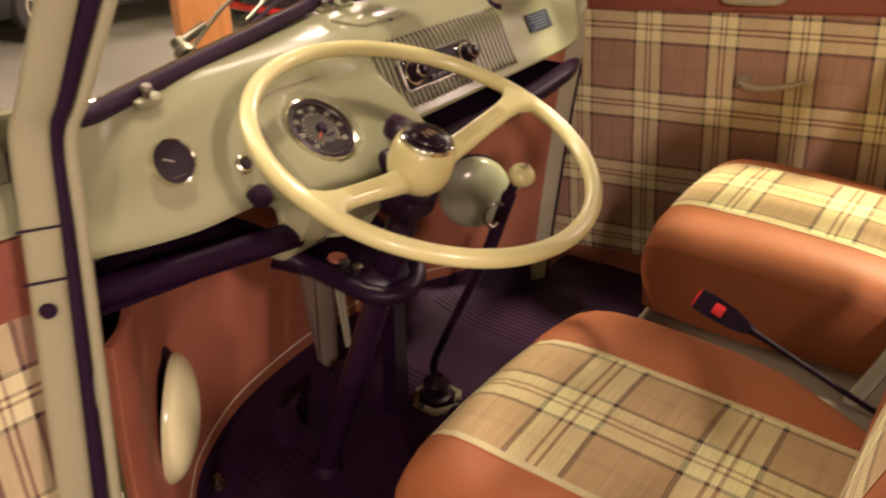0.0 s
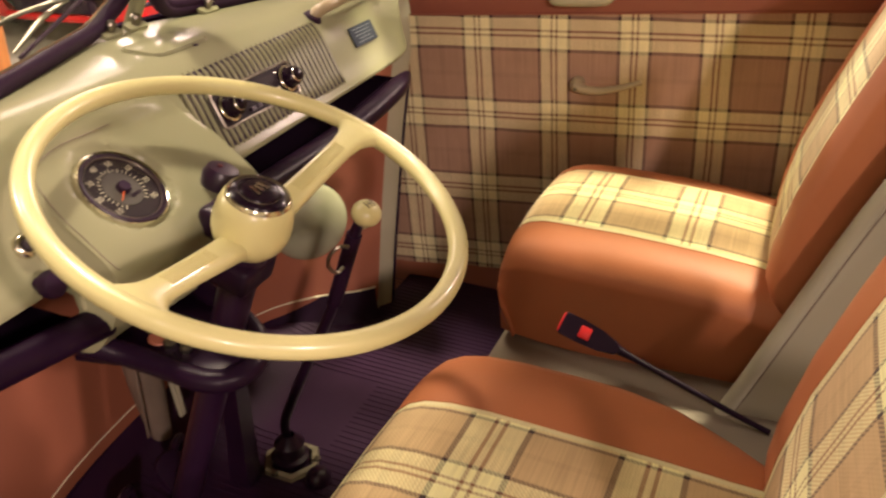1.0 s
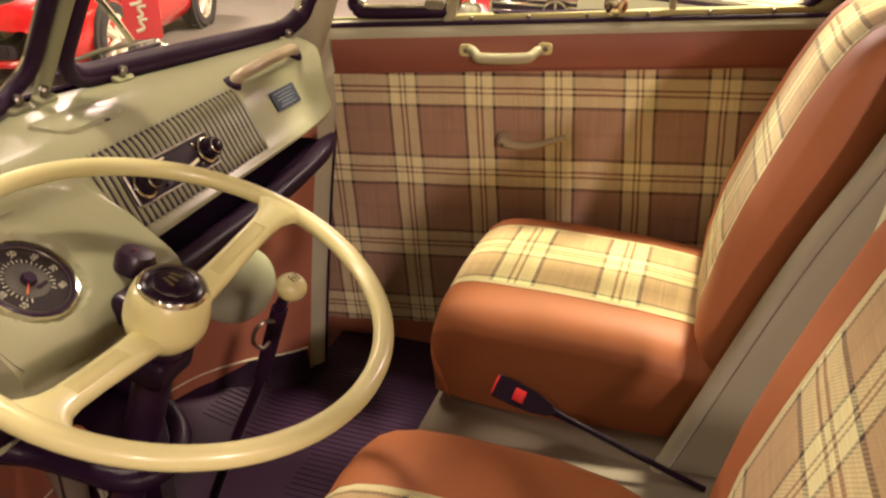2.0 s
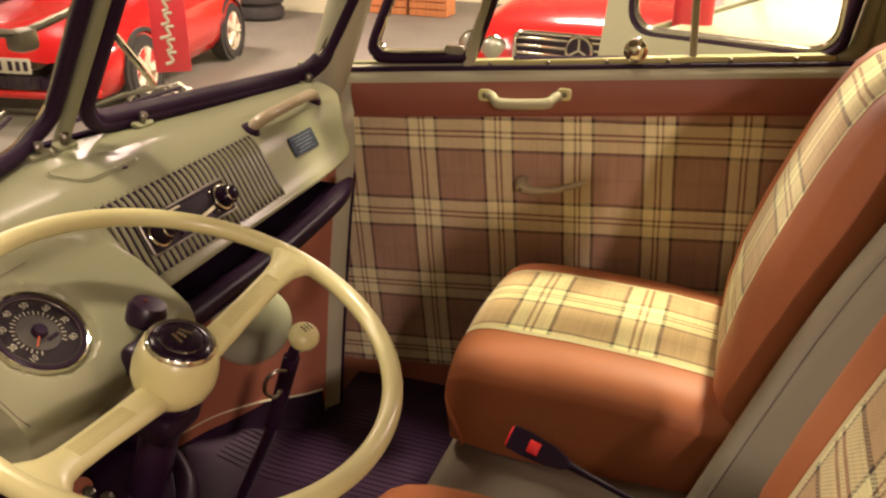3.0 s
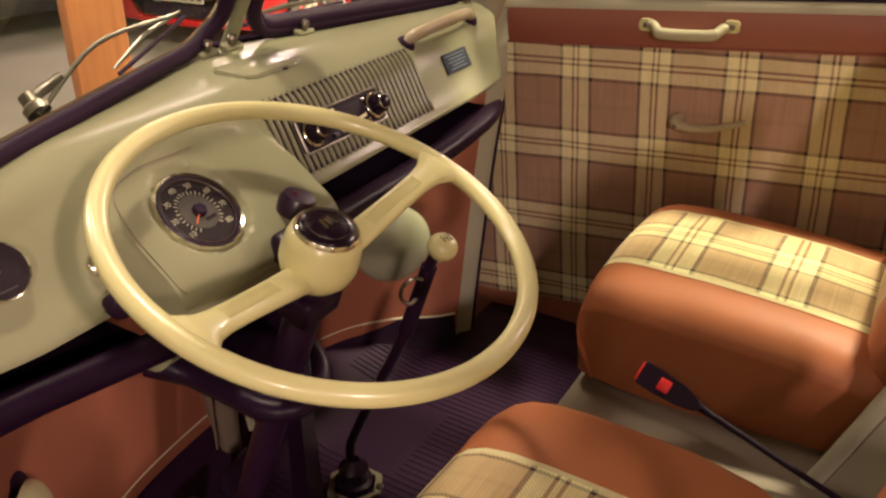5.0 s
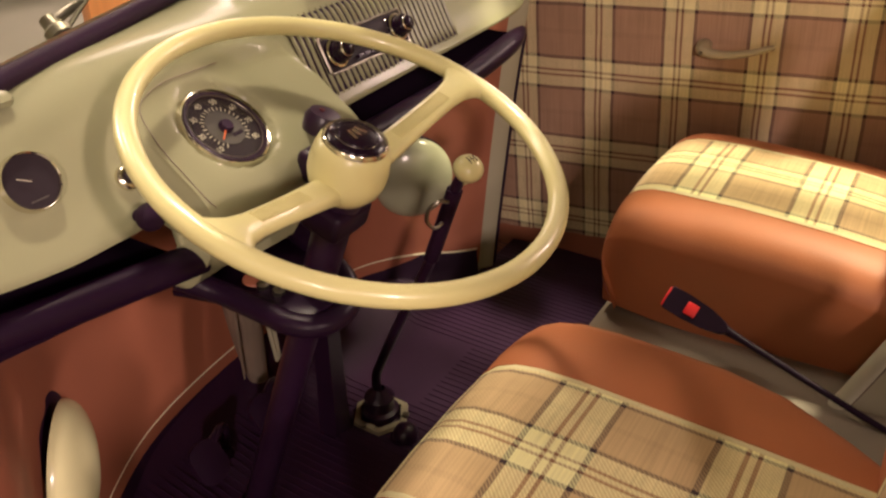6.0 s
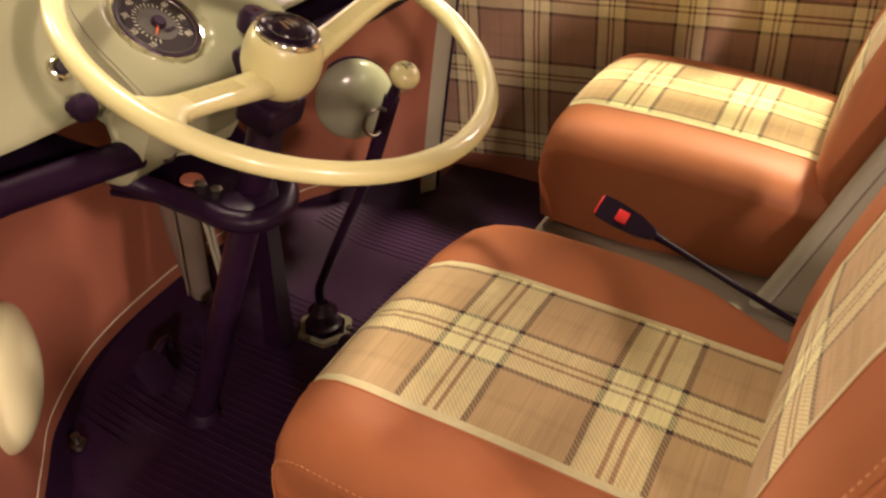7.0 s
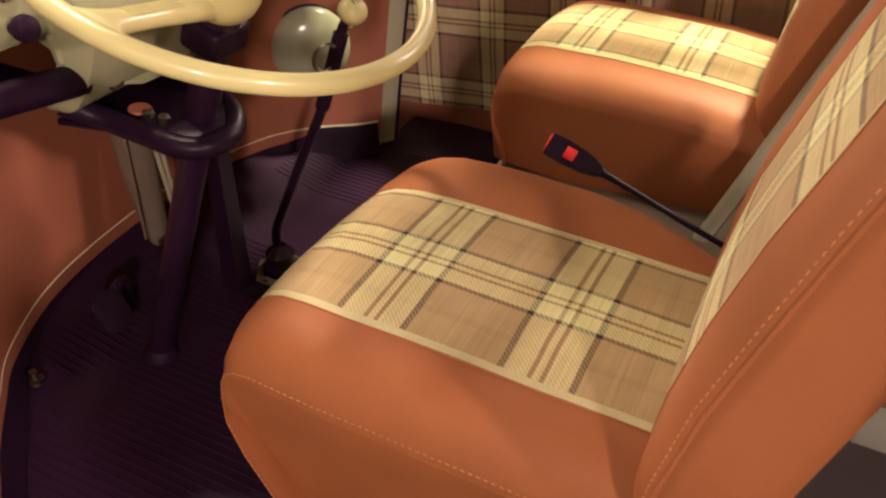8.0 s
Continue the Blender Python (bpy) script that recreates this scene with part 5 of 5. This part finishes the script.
bdir = (Vector((-0.300, 1.120, 0.250)) - Vector((-0.235, 1.112, 0.236))).normalized()
bm_ = Matrix.Translation((-0.285, 1.117, 0.246)) @ Matrix((bdir, Vector((0.05, -0.80, 0.60)).cross(bdir).normalized() * -1, Vector((0.05, -0.80, 0.60)).normalized())).transposed().to_4x4()
part("buckle", prism(smooth_outline([(0.041, -0.017), (0.041, 0.017), (0.012, 0.0175), (-0.02, 0.015), (-0.044, 0.009), (-0.052, 0.0), (-0.044, -0.009), (-0.02, -0.015), (0.012, -0.0175)]), bm_ @ at(0, 0, -0.010), 0.020, 0.0018), BUCKLE, belt, "black plastic buckle")
part("release_button", box((0.017, 0.018, 0.004), bm_ @ at(0.004, 0.000, 0.0105), 0.0015), RED, belt, "red release button")
part("button_end", box((0.006, 0.029, 0.014), bm_ @ at(0.0410, 0, 0.0015), 0.0015), RED, belt, "red slot edge")

lever = thing("seat_lever", (-0.297, 1.087, 0.152), "small black seat adjuster on the steel seat box", "lever")
part("lever_arm", tube(smooth_path([(-0.270, 1.084, 0.154), (-0.285, 1.086, 0.160), (-0.300, 1.088, 0.164), (-0.312, 1.090, 0.160)], 5), [0.004] * 8 + [0.006] * 5 + [0.007, 0.006, 0.004], 8), BUCKLE, lever)

# ---- wipers outside the windscreen ----
def wiper(spindle, tip, blade0, blade1, group):
    w = thing("windscreen_wiper", spindle, "grey steel windscreen wiper", "wiper", group)
    part("spindle", lathe([(0.016, 0), (0.016, 0.010), (0.011, 0.014), (0.010, 0.028), (0, 0.030)], facing(spindle, (-0.75, 0, 0.65)), 20), STEEL, w)
    mid = Vector(spindle).lerp(Vector(tip), 0.5) + Vector((-0.02, 0, 0.02))
    part("arm", tube(smooth_path([spindle, mid, tip], 6), 0.0032, 8), STEEL, w, "grey steel arm")
    part("arm_head", box((0.05, 0.014, 0.012), Matrix.Translation(Vector(spindle).lerp(Vector(tip), 0.12) + Vector((-0.016, 0, 0.014))) @ (Vector(tip) - Vector(spindle)).to_track_quat("X", "Z").to_matrix().to_4x4(), 0.004), STEEL, w)
    part("blade", tube([blade0, Vector(blade0).lerp(Vector(blade1), 0.5) + Vector((-0.006, 0, 0.004)), blade1], [0.002, 0.0042, 0.002], 8), STEEL, w, "bright blade holder")
    part("wiper_rubber", tube([Vector(blade0) + Vector((0.008, 0, -0.006)), Vector(blade1) + Vector((0.008, 0, -0.006))], 0.003, 6), RUBBER, w)


wiper((-0.985, 0.735, 0.615), (-0.955, 0.93, 0.70), (-0.960, 0.83, 0.652), (-0.968, 0.955, 0.70), "windscreen wipers")
wiper((-1.00, 1.370, 0.622), (-0.985, 1.20, 0.655), (-0.965, 1.045, 0.670), (-0.965, 1.30, 0.665), "windscreen wipers")
for y in (0.50, 0.985 - 0.01, 0.93, 1.10, 1.42):
    c = ws_base(y)
    clip = thing("screen_clip", (c.x + 0.022, y, c.z), "small pale windscreen frame catch", "catch", "windscreen catches")
    part("foot", prism(rounded(0.034, 0.018, 0.005), facing((c.x + 0.026, y, c.z + 0.004), (0.35, 0, 1), (-1, 0, 0)), 0.006, 0.002), PAINT, clip)
    part("stud", lathe([(0.005, 0), (0.005, 0.010), (0.007, 0.012), (0.005, 0.016), (0, 0.016)], facing((c.x + 0.026, y, c.z + 0.008), (0.35, 0, 1)), 12), STEEL, clip)
mirror_arm = thing("exterior_mirror", (-1.0, 0.98, 0.80), "grey steel bracket outside the windscreen", "bracket")
part("arm", tube(smooth_path([(-1.02, 0.90, 0.765), (-1.0, 0.98, 0.79), (-1.0, 1.045, 0.785), (-0.98, 1.16, 0.815), (-0.95, 1.20, 0.84)], 5), 0.006, 8), STEEL, mirror_arm)
part("clamp", box((0.03, 0.035, 0.03), at(-1.0, 1.035, 0.775), 0.008), STEEL, mirror_arm)
part("stay", tube(smooth_path([(-1.0, 1.285, 0.662), (-0.998, 1.255, 0.698), (-0.990, 1.15, 0.822), (-0.97, 1.185, 0.832)], 5), 0.0055, 8), CHROME, mirror_arm, "bright steel stay")

# ---- showroom around the van ----
postm = thing("timber_post", (-3.22, 2.47, GROUND), "orange-stained square timber post", "post")
pm = at(-3.22, 2.51, GROUND) @ Matrix.Rotation(radians(-28), 4, "Z")
part("post_shaft", box((0.23, 0.23, 4.1), pm @ at(0, 0, 2.05), 0.012), WOOD, postm)
part("post_foot", box((0.29, 0.29, 0.06), pm @ at(0, 0, 0.03), 0.01), STEEL, postm)


def road_wheel(m, r, w, parent, spokes=5):
    ty = part("wheel", lathe([(r * 0.66, -w / 2), (r * 0.93, -w / 2), (r, -w * 0.36), (r, w * 0.36), (r * 0.93, w / 2), (r * 0.68, w / 2), (r * 0.64, w * 0.30)], m, 36), TYRE, parent, "black tyre with alloy rim")
    part("rim", lathe([(r * 0.66, w * 0.5), (r * 0.70, w * 0.46), (r * 0.62, w * 0.40), (r * 0.60, 0.0), (0, -0.01)], m, 36), RIM, ty, "silver alloy rim")
    for k in range(spokes):
        a = k * 2 * math.pi / spokes
        for da in (-0.14, 0.14):
            part("rim_spoke", tube([m @ Vector((0.12 * r * math.cos(a), 0.12 * r * math.sin(a), w * 0.40)), m @ Vector((0.64 * r * math.cos(a + da), 0.64 * r * math.sin(a + da), w * 0.40))], [0.028 * r / 0.28, 0.022 * r / 0.28], 6), RIM, ty)
    part("hub_cap", lathe([(r * 0.16, w * 0.34), (r * 0.15, w * 0.46), (0, w * 0.48)], m, 16), RIM, ty)
    return ty


def car_shell(m, stations):
    """Body lofted from cross sections: (x, half width, sill, belt, roof, roof half width)."""
    def f(i, j):
        x, hw, z0, zb, zr, rw = stations[i]
        ring = [(-hw * 0.86, z0), (-hw * 0.97, z0 + 0.10), (-hw, lerp(z0, zb, 0.55)), (-hw * 0.97, zb - 0.04), (-hw * 0.90, zb), (-rw, lerp(zb, zr, 0.75)), (-rw * 0.86, zr - 0.015), (-rw * 0.45, zr), (0, zr + 0.012)]
        ring = ring + [(-a, b) for a, b in ring[-2::-1]]
        a, b = ring[j]
        return m @ Vector((x, a, b))
    return sheet(len(stations), 17, f)


def sports_car():
    d = Vector((-0.21, 0.977, 0)).normalized()
    side = Vector((d.y, -d.x, 0))
    front = Vector((-4.74, 5.785, GROUND)) - side * 0.78
    m = Matrix.Translation(front) @ Matrix((d, Vector((-d.y, d.x, 0)), (0, 0, 1))).transposed().to_4x4()
    car = thing("sports_car", front, "glossy red sports car with silver alloy wheels parked on the floor", "car")
    st = [(-0.66, 0.50, 0.24, 0.44, 0.46, 0.40), (-0.62, 0.66, 0.18, 0.50, 0.54, 0.5), (-0.48, 0.76, 0.16, 0.56, 0.62, 0.56), (-0.2, 0.80, 0.16, 0.60, 0.68, 0.60), (0.2, 0.81, 0.16, 0.63, 0.74, 0.62), (0.62, 0.81, 0.16, 0.66, 0.80, 0.62), (0.95, 0.81, 0.16, 0.68, 1.08, 0.56), (1.4, 0.81, 0.16, 0.70, 1.16, 0.54), (1.85, 0.81, 0.18, 0.72, 1.06, 0.54), (2.2, 0.79, 0.22, 0.74, 0.82, 0.58), (2.45, 0.72, 0.28, 0.70, 0.76, 0.55), (2.52, 0.6, 0.34, 0.62, 0.66, 0.5)]
    body = part("body", car_shell(m, st), CARRED, car, "glossy red body")
    part("windscreen", sheet(5, 9, lambda i, j: m @ Vector((lerp(0.64, 0.97, i / 4), lerp(-0.52, 0.52, j / 8), lerp(0.815, 1.09, i / 4) + 0.004))), BLACK, body, "dark windscreen")
    for x in (0.0, 1.95):
        for s in (-1, 1):
            road_wheel(m @ at(x, s * 0.72, 0.285) @ Matrix.Rotation(radians(-90 * s), 4, "X"), 0.285, 0.19, car)
            part("wheel_arch", lathe([(0.30, -0.02), (0.33, 0.0), (0.335, 0.03), (0.30, 0.035)], m @ at(x, s * 0.775, 0.30) @ Matrix.Rotation(radians(-90 * s), 4, "X"), 32), TYRE, body)
    part("air_intake", prism(rounded(0.70, 0.10, 0.04), m @ at(-0.665, 0, 0.30) @ Matrix.Rotation(radians(-90), 4, "Y") @ Matrix.Rotation(radians(-90), 4, "Z"), 0.02, 0.004), BLACK, body, "black air intake")
    for k in range(9):
        part("intake_bar", box((0.012, 0.012, 0.09), m @ at(-0.69, -0.28 + k * 0.07, 0.30)), BLACK, body, smooth=False)
    pl = part("number_plate", prism(rounded(0.52, 0.115, 0.008), m @ at(-0.70, 0.02, 0.43) @ Matrix.Rotation(radians(-90), 4, "Y") @ Matrix.Rotation(radians(-90), 4, "Z"), 0.01, 0.002), WHITEMARK, car, "white number plate")
    part("plate_band", box((0.004, 0.045, 0.112), m @ at(-0.713, 0.255, 0.43)), material("blue_plate_band", (0.02, 0.10, 0.35), 0.5), pl, smooth=False)
    for k in range(7):
        part("plate_bar", box((0.003, 0.034, 0.072), m @ at(-0.7125, 0.195 - k * 0.062 - (0.025 if k > 3 else 0), 0.43)), BLACK, pl, smooth=False)
    for s in (-1, 1):
        part("headlamp", prism(rounded(0.26, 0.11, 0.05), m @ at(-0.50, s * 0.56, 0.575) @ Matrix.Rotation(radians(-60), 4, "Y") @ Matrix.Rotation(radians(-90), 4, "Z"), 0.02, 0.006), RIM, body, "clear headlamp")
    part("front_spoiler", tube([m @ Vector((-0.66 + 0.12 * abs(k / 6) ** 2, k * 0.115, 0.20)) for k in range(-6, 7)], 0.035, 8), CARRED, body)
    return car


sports_car()


def saloon_car():
    """Front of a red saloon that faces the van."""
    d = Vector((0.06, 1.0, 0)).normalized()
    front = Vector((-1.10, 5.70, GROUND))
    m = Matrix.Translation(front) @ Matrix((d, Vector((-d.y, d.x, 0)), (0, 0, 1))).transposed().to_4x4()
    car = thing("saloon_car", front, "glossy red saloon car with a chrome barred grille", "car")
    st = [(-0.06, 0.70, 0.30, 0.62, 0.66, 0.55), (0.0, 0.84, 0.22, 0.74, 0.82, 0.62), (0.15, 0.88, 0.20, 0.82, 0.92, 0.66), (0.6, 0.90, 0.20, 0.90, 1.00, 0.68), (1.2, 0.90, 0.2, 0.95, 1.06, 0.68), (1.7, 0.90, 0.2, 0.98, 1.40, 0.60), (2.4, 0.90, 0.2, 0.98, 1.46, 0.58), (3.2, 0.88, 0.25, 0.98, 1.30, 0.58), (3.8, 0.85, 0.3, 0.95, 1.05, 0.6), (4.1, 0.7, 0.35, 0.8, 0.9, 0.5)]
    body = part("body", car_shell(m, st), CARRED, car, "glossy red body")
    turn = Matrix.Rotation(radians(-90), 4, "Y") @ Matrix.Rotation(radians(-90), 4, "Z")
    gr = part("grille", prism(rounded(0.90, 0.22, 0.05), m @ at(-0.03, 0, 0.74) @ turn, 0.06, 0.01), BLACK, car, "chrome barred grille")
    for k in range(4):
        part("grille_bar", box((0.03, 0.86, 0.018), m @ at(-0.095, 0, 0.665 + k * 0.05), 0.005), CHROME, gr)
    part("grille_surround", tube([m @ at(-0.09, 0, 0.74) @ turn @ Vector((x, y, 0)) for x, y in rounded(0.90, 0.22, 0.05)], 0.014, 8, True), CHROME, gr)
    part("badge_ring", tube([m @ Vector((-0.125, 0.085 * math.cos(a * math.pi / 16), 0.765 + 0.085 * math.sin(a * math.pi / 16))) for a in range(32)], 0.010, 8, True), CHROME, gr, "round chrome badge")
    part("badge_disc", lathe([(0.08, 0), (0, 0.004)], facing(m @ Vector((-0.115, 0, 0.765)), m.to_3x3() @ Vector((-1, 0, 0))), 24), BLACK, gr)
    for a in (90, 210, 330):
        part("badge_arm", box((0.008, 0.074, 0.014), m @ at(-0.125, 0.037 * math.cos(radians(a)), 0.765 + 0.037 * math.sin(radians(a))) @ Matrix.Rotation(radians(a), 4, "X")), CHROME, gr)
    for s in (-1, 1):
        for k, r in ((0.62, 0.088), (0.80, 0.100)):
            hl = part("headlamp", lathe([(r, -0.08), (r, 0.0), (r * 0.92, 0.02), (r * 0.6, 0.045), (0, 0.06)], facing(m @ Vector((-0.02 + (k - 0.6) * 0.35, s * k, 0.70)), m.to_3x3() @ Vector((-1, 0, 0))), 28), LAMPGLASS, car, "round clear headlamp")
            part("lamp_ring", tube([m @ Vector((-0.03 + (k - 0.6) * 0.35, s * k + r * math.cos(a * math.pi / 14), 0.70 + r * math.sin(a * math.pi / 14))) for a in range(28)], 0.010, 6, True), CHROME, hl)
        for x in (0.75, 3.3):
            road_wheel(m @ at(x, s * 0.80, 0.30) @ Matrix.Rotation(radians(-90 * s), 4, "X"), 0.30, 0.2, car)
    part("bumper", tube([m @ Vector((-0.10 + 0.25 * abs(k / 7) ** 3, k * 0.125, 0.48)) for k in range(-7, 8)], 0.075, 10), CARRED, car)
    return car


saloon_car()


def parked_van():
    """Flank of a pale van with a rounded chrome-framed window."""
    p0 = Vector((-0.60, 3.35, GROUND))
    a = Vector((0.95, -0.30, 0)).normalized()
    n = Vector((-0.30, -0.95, 0)).normalized()
    v = thing("parked_van", p0, "pale grey-green van with chrome-framed window, front roof left off for light", "van")
    m = Matrix.Translation(p0) @ Matrix((a, (0, 0, 1), n)).transposed().to_4x4()
    zb = 1.27
    win = [(0.10 + x + 0.37, zb + 0.30 + y) for x, y in rounded(0.74, 0.60, 0.09)]
    outer = [(0.02, 0.25), (3.3, 0.25), (3.3, 2.05), (3.2, 2.15), (0.06, 2.15), (0.03, 1.5), (-0.01, 1.1)]
    b = bmesh.new()
    ov = dense([Vector((x, y, 0)) for x, y in outer], True, 0.2)
    ring_o = [b.verts.new(m @ p) for p in ov]
    ring_i = [b.verts.new(m @ Vector((x, y, 0))) for x, y in win]
    eo = [b.edges.new((ring_o[k], ring_o[(k + 1) % len(ring_o)])) for k in range(len(ring_o))]
    ei = [b.edges.new((ring_i[k], ring_i[(k + 1) % len(ring_i)])) for k in range(len(ring_i))]
    bmesh.ops.triangle_fill(b, edges=eo + ei, use_beauty=True)
    bmesh.ops.solidify(b, geom=b.faces[:], thickness=0.03)
    part("side_panel", b, VANPALE, v, "pale grey-green painted flank", smooth=False)
    wf = part("window_seal", tube([m @ Vector((x, y, 0.01)) for x, y in win], 0.018, 8, True), RUBBER, v, "black rubber seal")
    part("window_trim", tube([m @ Vector((0.47 + (x - 0.47) * 0.94, zb + 0.30 + (y - zb - 0.30) * 0.93, 0.012)) for x, y in win], 0.012, 8, True), CHROME, wf, "chrome trim")
    for x, z, turn in ((0.45, -0.06, 0), (2.7, -0.06, 0), (0.45, -1.54, 180), (2.7, -1.54, 180)):
        road_wheel(m @ at(x, 0.30, z) @ Matrix.Rotation(radians(turn), 4, "Y"), 0.30, 0.16, v)
    # Roof covers only the rear, so lamps reach the inside behind the window.
    part("roof", sheet(9, 9, lambda i, j: m @ Vector((lerp(1.75, 3.25, i / 8), 2.14 + 0.09 * math.sin(math.pi * j / 8), lerp(0.0, -1.6, j / 8))), thick=0.02), PAINT, v, "pale domed roof")
    part("far_panel", box((3.25, 0.6, 0.03), m @ at(1.66, 0.55, -1.6), 0.006), VANPALE, v)
    # Added pale board: gives the window its bright, blown-out look.
    part("bright_board", box((3.10, 0.03, 1.48), m @ at(1.66, 1.235, -0.82), 0.008), VANPALE, v, "pale board added to brighten the window")
    part("van_floor", box((3.25, 0.04, 1.56), m @ at(1.66, 0.30, -0.8)), DARKWALL, v)
    part("nose_panel", box((0.03, 1.0, 1.56), m @ at(0.05, 0.75, -0.8), 0.006), PAINT, v)
    part("tail_panel", box((0.03, 0.9, 1.56), m @ at(3.28, 0.70, -0.8), 0.006), PAINT, v)
    for x, z in ((0.06, -1.58), (3.25, -1.60)):
        part("roof_post", box((0.06, 1.34, 0.05), m @ at(x, 1.50, z), 0.01), PAINT, v)
    # Red block stands for a red reflection seen in the window.
    part("seat", box((0.16, 0.10, 0.45), Matrix.Translation(m @ Vector((0.14, 1.30, -0.5))), 0.04, 3), SIGNRED, v, "red block for the reflection in the window")


parked_van()

# dark car beyond the open door
def dark_car():
    p0 = Vector((-7.6, 3.3, GROUND))
    d = Vector((0.2, 1.0, 0)).normalized()
    m = Matrix.Translation(p0) @ Matrix((d, Vector((-d.y, d.x, 0)), (0, 0, 1))).transposed().to_4x4()
    car = thing("dark_car", p0, "black parked car with a bright bumper", "car")
    st = [(-0.1, 0.6, 0.3, 0.62, 0.66, 0.5), (0.0, 0.8, 0.22, 0.75, 0.85, 0.6), (0.9, 0.85, 0.2, 0.85, 0.98, 0.62), (1.5, 0.85, 0.2, 0.9, 1.35, 0.58), (2.5, 0.85, 0.2, 0.92, 1.4, 0.56), (3.4, 0.8, 0.25, 0.9, 1.0, 0.55), (3.8, 0.7, 0.3, 0.8, 0.85, 0.5)]
    part("body", car_shell(m, st), CARDARK, car, "black body")
    part("bumper", box((0.12, 1.6, 0.09), m @ at(-0.14, 0, 0.48), 0.03), CHROME, car, "chrome bumper")
    for s in (-1, 1):
        part("lamp", lathe([(0.11, 0), (0.10, 0.04), (0, 0.06)], facing(m @ Vector((-0.06, s * 0.55, 0.66)), m.to_3x3() @ Vector((-1, 0, 0))), 24), RIM, car)
        for x in (0.6, 3.0):
            road_wheel(m @ at(x, s * 0.74, 0.3) @ Matrix.Rotation(radians(-90 * s), 4, "X"), 0.3, 0.2, car)


dark_car()

# hanging red sign
sign = thing("hanging_sign", (-3.98, 5.05, 0.2), "red drinks sign board hanging on two wires", "sign")
sgn = Matrix.Translation((-3.90, 5.08, 0.03)) @ Matrix.Rotation(radians(38), 4, "Z") @ Matrix.Rotation(radians(3), 4, "X")
part("board", box((0.24, 0.20, 0.66), sgn, 0.008), SIGNRED, sign, "red printed board")
for k in range(5):
    pts = smooth_path([sgn @ Vector((-0.05 + 0.02 * math.sin(k * 2.1), -0.101, -0.27 + k * 0.09)), sgn @ Vector((0.0, -0.101, -0.25 + k * 0.09)), sgn @ Vector((-0.02, -0.101, -0.20 + k * 0.09)), sgn @ Vector((0.03, -0.101, -0.19 + k * 0.09))], 4)
    part("script_stroke", tube(pts, 0.012, 6), WHITEMARK, sign)
for sx in (-0.1, 0.1):
    part("wire", tube([sgn @ Vector((sx, 0, 0.33)), (-3.985 + sx * 0.7, 5.06 - sx * 0.6, 3.2)], 0.004, 6), STEEL, sign)

for k in range(3):
    ty = thing("spare_tyre", (-6.3, 10.1, GROUND + k * 0.19), "black tyre lying in a stack on the floor", "tyre", "stacked tyres")
    part("tyre", lathe([(0.19, 0.0), (0.29, 0.0), (0.33, 0.04), (0.33, 0.14), (0.29, 0.185), (0.19, 0.185), (0.17, 0.09), (0.19, 0.0)], at(-6.3, 10.1, GROUND + k * 0.19), 32), TYRE, ty)
cab = thing("white_cabinet", (-5.9, 10.9, GROUND), "white cabinet with a dark opening", "cabinet")
part("carcass", box((1.0, 0.5, 1.1), at(-5.9, 11.1, GROUND + 0.55), 0.01), WALLWHITE, cab)
part("front_panel", box((0.7, 0.02, 0.7), at(-5.95, 10.84, GROUND + 0.6), 0.005), STRIP, cab, "brown front panel")
for k, (x, z) in enumerate(((-4.9, 0.2), (-4.3, 0.2), (-4.6, 0.62))):
    cr = thing("wooden_crate", (x, 11.4, GROUND + z - 0.2), "orange-brown slatted wooden crate", "crate", "wooden crates")
    for s in range(4):
        part("slat", box((0.55, 0.02, 0.085), at(x, 11.2, GROUND + z - 0.15 + s * 0.10), 0.004), WOOD, cr, smooth=False)
    part("crate_box", box((0.54, 0.36, 0.38), at(x, 11.4, GROUND + z), 0.004), WOOD, cr, smooth=False)
